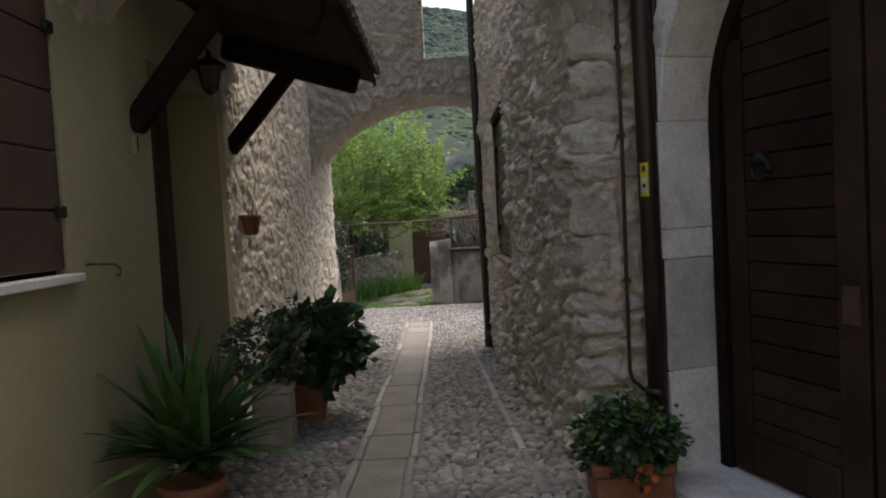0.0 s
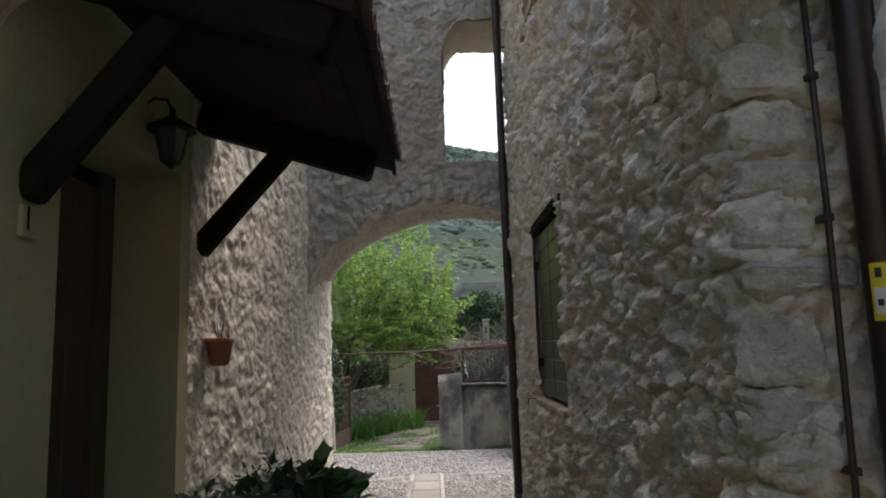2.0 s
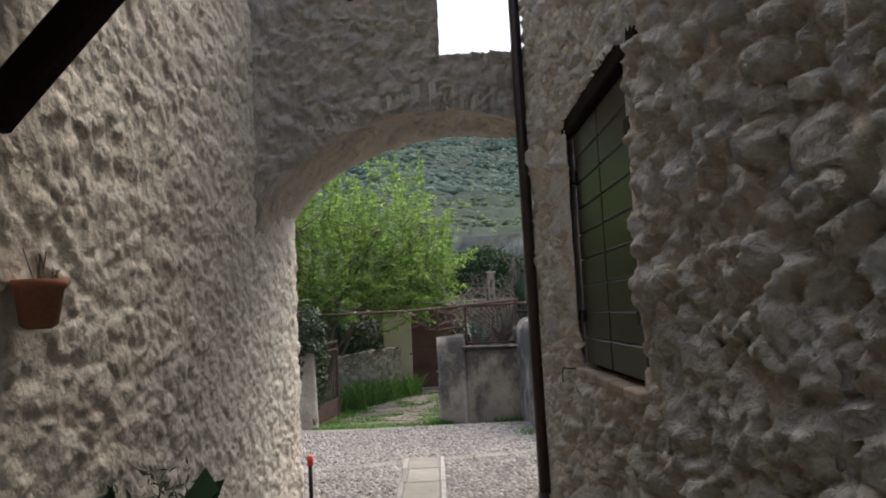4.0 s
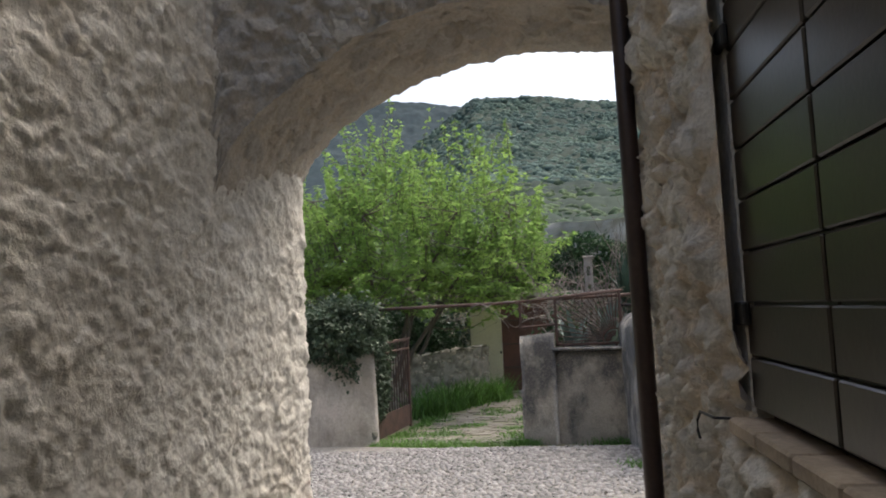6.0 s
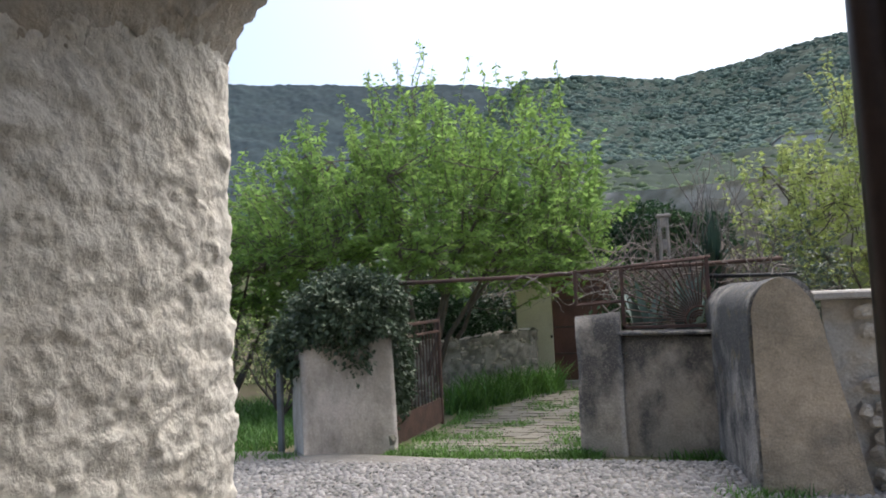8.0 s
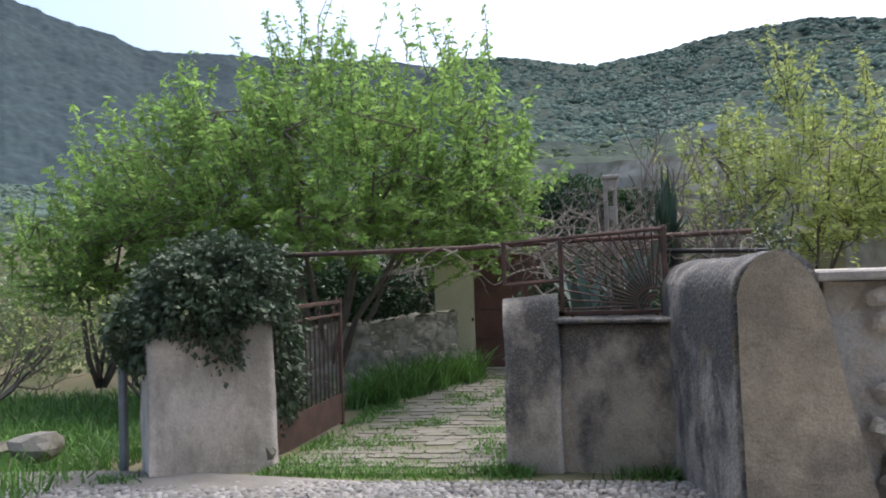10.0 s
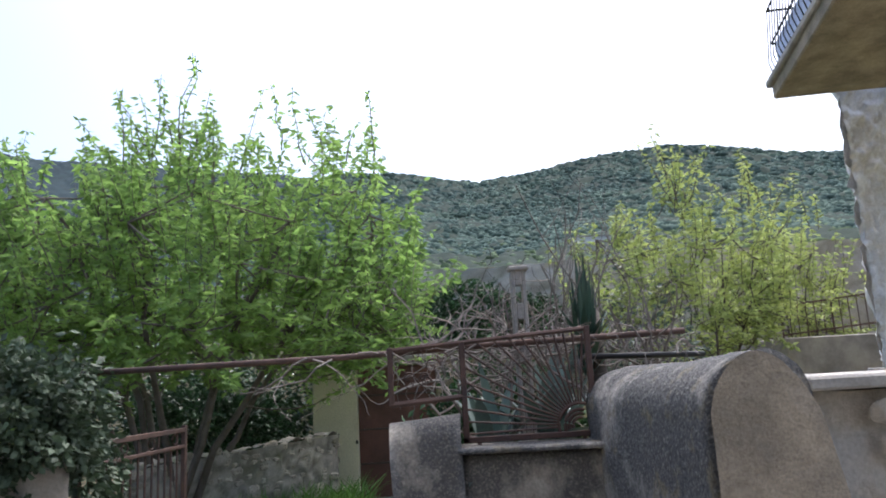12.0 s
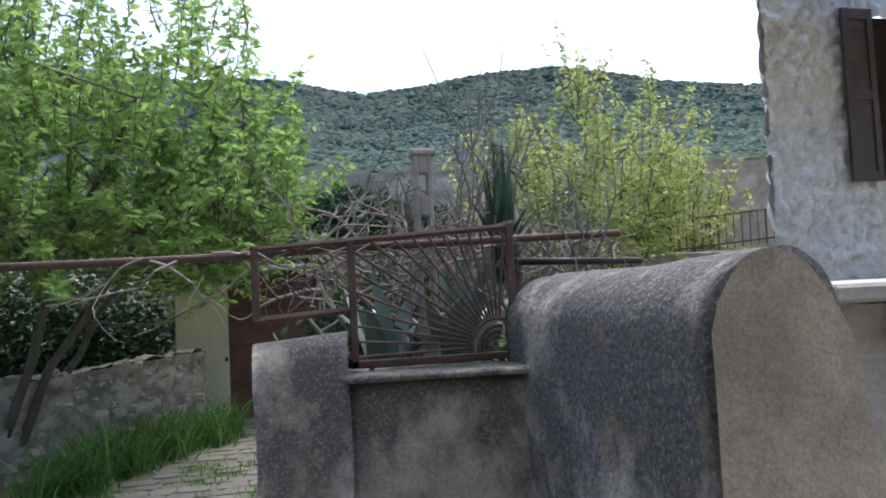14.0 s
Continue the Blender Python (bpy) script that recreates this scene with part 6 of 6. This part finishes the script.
jv, jf, single = [], [], 0
y = -1.5
row = 0
while y < 14.35:
    fine = y > 9.4
    step = rng.uniform(0.055, 0.075) if not fine else rng.uniform(0.045, 0.06)
    xa, xb = lane_edges(y)
    x = xa + rng.uniform(0, 0.04)
    while x < xb:
        w = rng.uniform(0.06, 0.11) if not fine else rng.uniform(0.04, 0.08)
        cx, cy = x + w / 2, y + rng.uniform(-0.012, 0.012)
        x += w
        if -0.68 - 0.006 * max(0, y - 4) < cx < -0.23 and y < 11.9:
            continue
        k = int(rng.integers(0, 12))
        sx, sy, sz = w * 0.52, step * 0.56, rng.uniform(0.012, 0.022) * (0.65 if y > 9 else 1.0)
        z = floor_z(cx, cy) + rng.uniform(-0.004, 0.004) + 0.006
        rot = rng.uniform(-0.5, 0.5)
        if 3.9 < y < 5.3 and single < 300 and -0.3 < cx < 0.75:
            ob = new("cobble", cob_meshes[k])
            ob.parent = lane
            ob.matrix_basis = Matrix.LocRotScale((cx, cy, z), Euler((rng.uniform(-0.12, 0.12), rng.uniform(-0.12, 0.12), rot)), (sx, sy, sz))
            single += 1
            continue
        v, f = shapes[k]
        c, s = math.cos(rot), math.sin(rot)
        q = v * np.array([sx, sy, sz])
        q = np.stack([q[:, 0] * c - q[:, 1] * s + cx, q[:, 0] * s + q[:, 1] * c + cy, q[:, 2] + z], 1)
        n0 = len(jv)
        jv += q.tolist()
        jf += [tuple(i + n0 for i in t) for t in f]
    y += step
    row += 1
tagged(mesh_object("cobbles", jv, jf, COBBLE_J, lane, smooth=True), "small grey rounded cobbles", kind="stuff")

# irregular pale stones of the path inside the gate
pv, pf = sheet(10, 30, lambda u, v: (lerp(-2.25, -0.05, u) + max(0, lerp(14.7, 22.3, v) - 18) * lerp(0.3, 0.08, u), lerp(14.7, 22.3, v), floor_z(0, lerp(14.7, 22.3, v)) - 0.002))
path = tagged(mesh_object("garden_path", pv, pf, material("sandy_bed", (0.17, 0.16, 0.115), 0.95, scale=3, second=(0.105, 0.115, 0.055), fine=40, bump=0.5), smooth=True), "pale irregular stone path with grass in the joints", "path", kind="structure")
y = 14.9
while y < 22.2:
    d = rng.uniform(0.18, 0.25)
    x = -2.0 + rng.uniform(-0.2, 0.1) + max(0, y - 18) * 0.28
    while x < -0.2 + max(0, y - 19) * 0.12:
        w = rng.uniform(0.22, 0.42)
        if rng.random() < 0.8:
            bm = bmesh.new()
            top = []
            for a, b in ((-1, -0.6), (-0.75, -1), (0.75, -1), (1, -0.6), (1, 0.6), (0.75, 1), (-0.75, 1), (-1, 0.6)):
                top.append((a * w * 0.47 + rng.uniform(-0.022, 0.022), b * d * 0.46 + rng.uniform(-0.018, 0.018)))
            n = len(top)
            z = floor_z(0, y)
            top = [(a, b + jog) for jog in (rng.uniform(-0.03, 0.03),) for a, b in top]
            t = [bm.verts.new((x + w / 2 + a * 0.95, y + d / 2 + b * 0.97, floor_z(0, y + d / 2 + b) + 0.01)) for a, b in top]
            u = [bm.verts.new((x + w / 2 + a, y + d / 2 + b, z - 0.06)) for a, b in top]
            bm.faces.new(t)
            for i in range(n):
                j = (i + 1) % n
                bm.faces.new((u[i], u[j], t[j], t[i]))
            part("paving_stone", bm, PAVER, path)
        x += w * 0.97
    y += d


# stones standing proud of the walls
def wall_stone(rng, n=5):
    """A broken stone: a squarish outline, a chipped uneven face, its skirt sunk in the mortar."""
    off = Vector(rng.uniform(0, 50, 3))
    slope = rng.uniform(-0.12, 0.12, 2)
    v, f = [], []
    for j in range(n + 1):
        for i in range(n + 1):
            a, b = 2 * i / n - 1, 2 * j / n - 1
            rim = i in (0, n) or j in (0, n)
            k = math.sqrt(1 - 0.42 * min(a * a, b * b)) if a or b else 1.0
            w = noise.noise_vector(Vector((a * 1.3, b * 1.3, 0)) + off) * 0.22
            h = -1.2 if rim else 0.55 + 0.55 * noise.fractal(Vector((a * 1.7, b * 1.7, 4)) + off, 0.7, 2.0, 3) + slope[0] * a + slope[1] * b
            v.append((a * k + w.x, h, b * k + w.y))
    for j in range(n):
        for i in range(n):
            q = j * (n + 1) + i
            f.append((q, q + n + 1, q + n + 2, q + 1))
    return np.array(v), f


ws = [wall_stone(rng) for _ in range(14)]
ws_mesh = []
for v, f in ws:
    me = bpy.data.meshes.new("stone")
    me.from_pydata(v.tolist(), [], f)
    me.materials.append(STONE_P)
    ws_mesh.append(me)


def lay_stones(owner, path_f, length, s0, s1, z0, z1, near, skip, hmin, hmax, proud, rng, flipn=1, gaps=0.5, meshes=None, joined=None):
    """Courses of stones along a wall; those for which near() holds are parts of their own, the rest one mesh."""
    jv, jf, count = [], [], 0
    z = z0
    while z < z1:
        h = rng.uniform(hmin, hmax)
        s = s0 + rng.uniform(0, 0.1)
        while s < s1:
            w = rng.uniform(0.9, 2.3) * h
            zz = z + h / 2 + rng.uniform(-0.25, 0.25) * h
            p = path_f((s + w / 2) / length)
            d = path_f(min(1, (s + w / 2) / length + 0.01)) - path_f(max(0, (s + w / 2) / length - 0.01))
            s += w * rng.uniform(0.95, 1.15)
            if skip(p, zz) or rng.random() < gaps:
                continue
            d = Vector((d.x, d.y, 0)).normalized()
            nrm = Vector((d.y, -d.x, 0)) * flipn
            k = int(rng.integers(0, len(ws)))
            out = rng.uniform(0.5, 1.2) * proud
            m = oriented((p.x, p.y, zz), d, nrm) @ Matrix.Rotation(rng.uniform(-0.3, 0.3), 4, "Y") @ Matrix.Rotation(rng.uniform(-0.2, 0.2), 4, "X") @ Matrix.Diagonal((w * 0.46, out, h * 0.46, 1))
            m = Matrix.Translation(nrm * 0.012) @ m
            if near(p, zz) and count < 300:
                ob = new("stone", (meshes or ws_mesh)[k])
                ob.parent = owner
                ob.matrix_basis = m
                count += 1
                continue
            v, f = ws[k]
            n0 = len(jv)
            jv += [tuple(m @ Vector(q)) for q in v]
            jf += [tuple(i + n0 for i in t) for t in f]
        z += h * 0.92
    if jv:
        tagged(mesh_object("stones", jv, jf, joined or STONE_J, owner), "small rubble stones", kind="stuff")


qs = sum(math.dist(a, b) for a, b in zip(QW[:3], QW[1:4]))


def rw_skip(p, z):
    return (GW_Y0 - 0.18 < p.y < GW_Y1 + 0.22 and GW_Z0 - 0.12 < z < GW_Z1 + 0.2) or (UP_Y0 - 0.1 < p.y < UP_Y1 + 0.1 and UP_Z0 - 0.12 < z < UP_Z1 + 0.1) or p.y < 4.02


lay_stones(wall_right, rpath, rlen, qs, rlen - 0.46, -0.1, 5.6, lambda p, z: p.y < 6.4 and z < 2.9, rw_skip, 0.07, 0.19, 0.022, np.random.default_rng(7), gaps=0.76)
STONE_B = material("brown_wall_stone", (0.42, 0.375, 0.31), 0.95, scale=5, second=(0.27, 0.245, 0.21), fine=50, bump=0.6, objrand=0.3, relief=0.9, relief_scale=16)
rs_mesh = []
for me in ws_mesh:
    me = me.copy()
    me.materials[0] = STONE_B
    rs_mesh.append(me)
isp, isl = quad_path([(-3.6, 19.3), (-1.25, 21.6)])
lay_stones(inner, isp, isl, 0.05, isl, -0.7, 0.42, lambda p, z: True, lambda p, z: False, 0.06, 0.14, 0.02, np.random.default_rng(12), gaps=0.45, meshes=rs_mesh)
rsp, rsl = quad_path([(1.72, 13.352), (8.0, 13.352)])
lay_stones(roadside, rsp, rsl, 0.05, rsl, -0.3, 1.05, lambda p, z: p.x < 4, lambda p, z: False, 0.08, 0.19, 0.020, np.random.default_rng(8), gaps=0.2, meshes=rs_mesh)

# ring of narrow stones over the arch
rng = np.random.default_rng(33)
arch_wall = bpy.data.objects["wall_arch"]
t = -1.2
while t < 1.0:
    x = -0.20 + 1.47 * math.sin(t) * 0.985
    tx, tz = 1.47 * math.cos(t), -1.05 * math.sin(t)
    out_dir = Vector((-tz, 0, tx)).normalized()
    along = Vector((out_dir.z, 0, -out_dir.x))
    w, h = rng.uniform(0.05, 0.10), rng.uniform(0.20, 0.32)
    c = Vector((x, aw_front((x - AX0) / (AX1 - AX0), 0)[1] - 0.008, arch_z(x))) + out_dir * (h * 0.5 + 0.015)
    m = Matrix((along, Vector((0, -1, 0)), out_dir)).transposed().to_4x4()
    ob = new("arch_stone", ws_mesh[int(rng.integers(0, len(ws)))])
    ob.parent = arch_wall
    ob.matrix_basis = Matrix.Translation(c) @ m @ Matrix.Diagonal((w * 0.55, rng.uniform(0.016, 0.032), h * 0.50, 1))
    t += (w + rng.uniform(0.015, 0.05)) / math.hypot(tx, tz)

# weeds rooted high in the wall
for k, (wx, wz) in enumerate(((-1.35, 5.55), (-0.95, 5.62), (-0.5, 5.9), (0.2, 5.75), (-1.5, 4.9))):
    clump("wall_weed", "small green weed rooted in the arch wall", (wx, 9.44, wz), (0.10, 0.06, 0.08), 90, 0.05, LEAF_GREY, 90 + k)

# rough quoins at the corner
z = 0.05
k = 0
rng = np.random.default_rng(17)
while z < 4.2:
    h = rng.uniform(0.11, 0.30)
    bm = bmesh.new()
    long_side = k % 2
    box(bm, (0.752 - rng.uniform(0, 0.035), 3.852 - rng.uniform(0, 0.035), z + 0.008), (0.765 + (0.34 if long_side else 0.22), 3.88 + (0.24 if long_side else 0.40), z + h - 0.008), Matrix.Translation((0.77, 3.87, 0)) @ Matrix.Rotation(-0.12, 4, "Z") @ Matrix.Translation((-0.77, -3.87, 0)), 0.03)
    bmesh.ops.subdivide_edges(bm, edges=list(bm.edges), cuts=3, use_grid_fill=True)
    for v in bm.verts:
        v.co += noise.noise_vector(v.co * 6) * 0.038 + noise.noise_vector(v.co * 19) * 0.018
    part("quoin", bm, STONE_P, wall_right)
    z += h
    k += 1
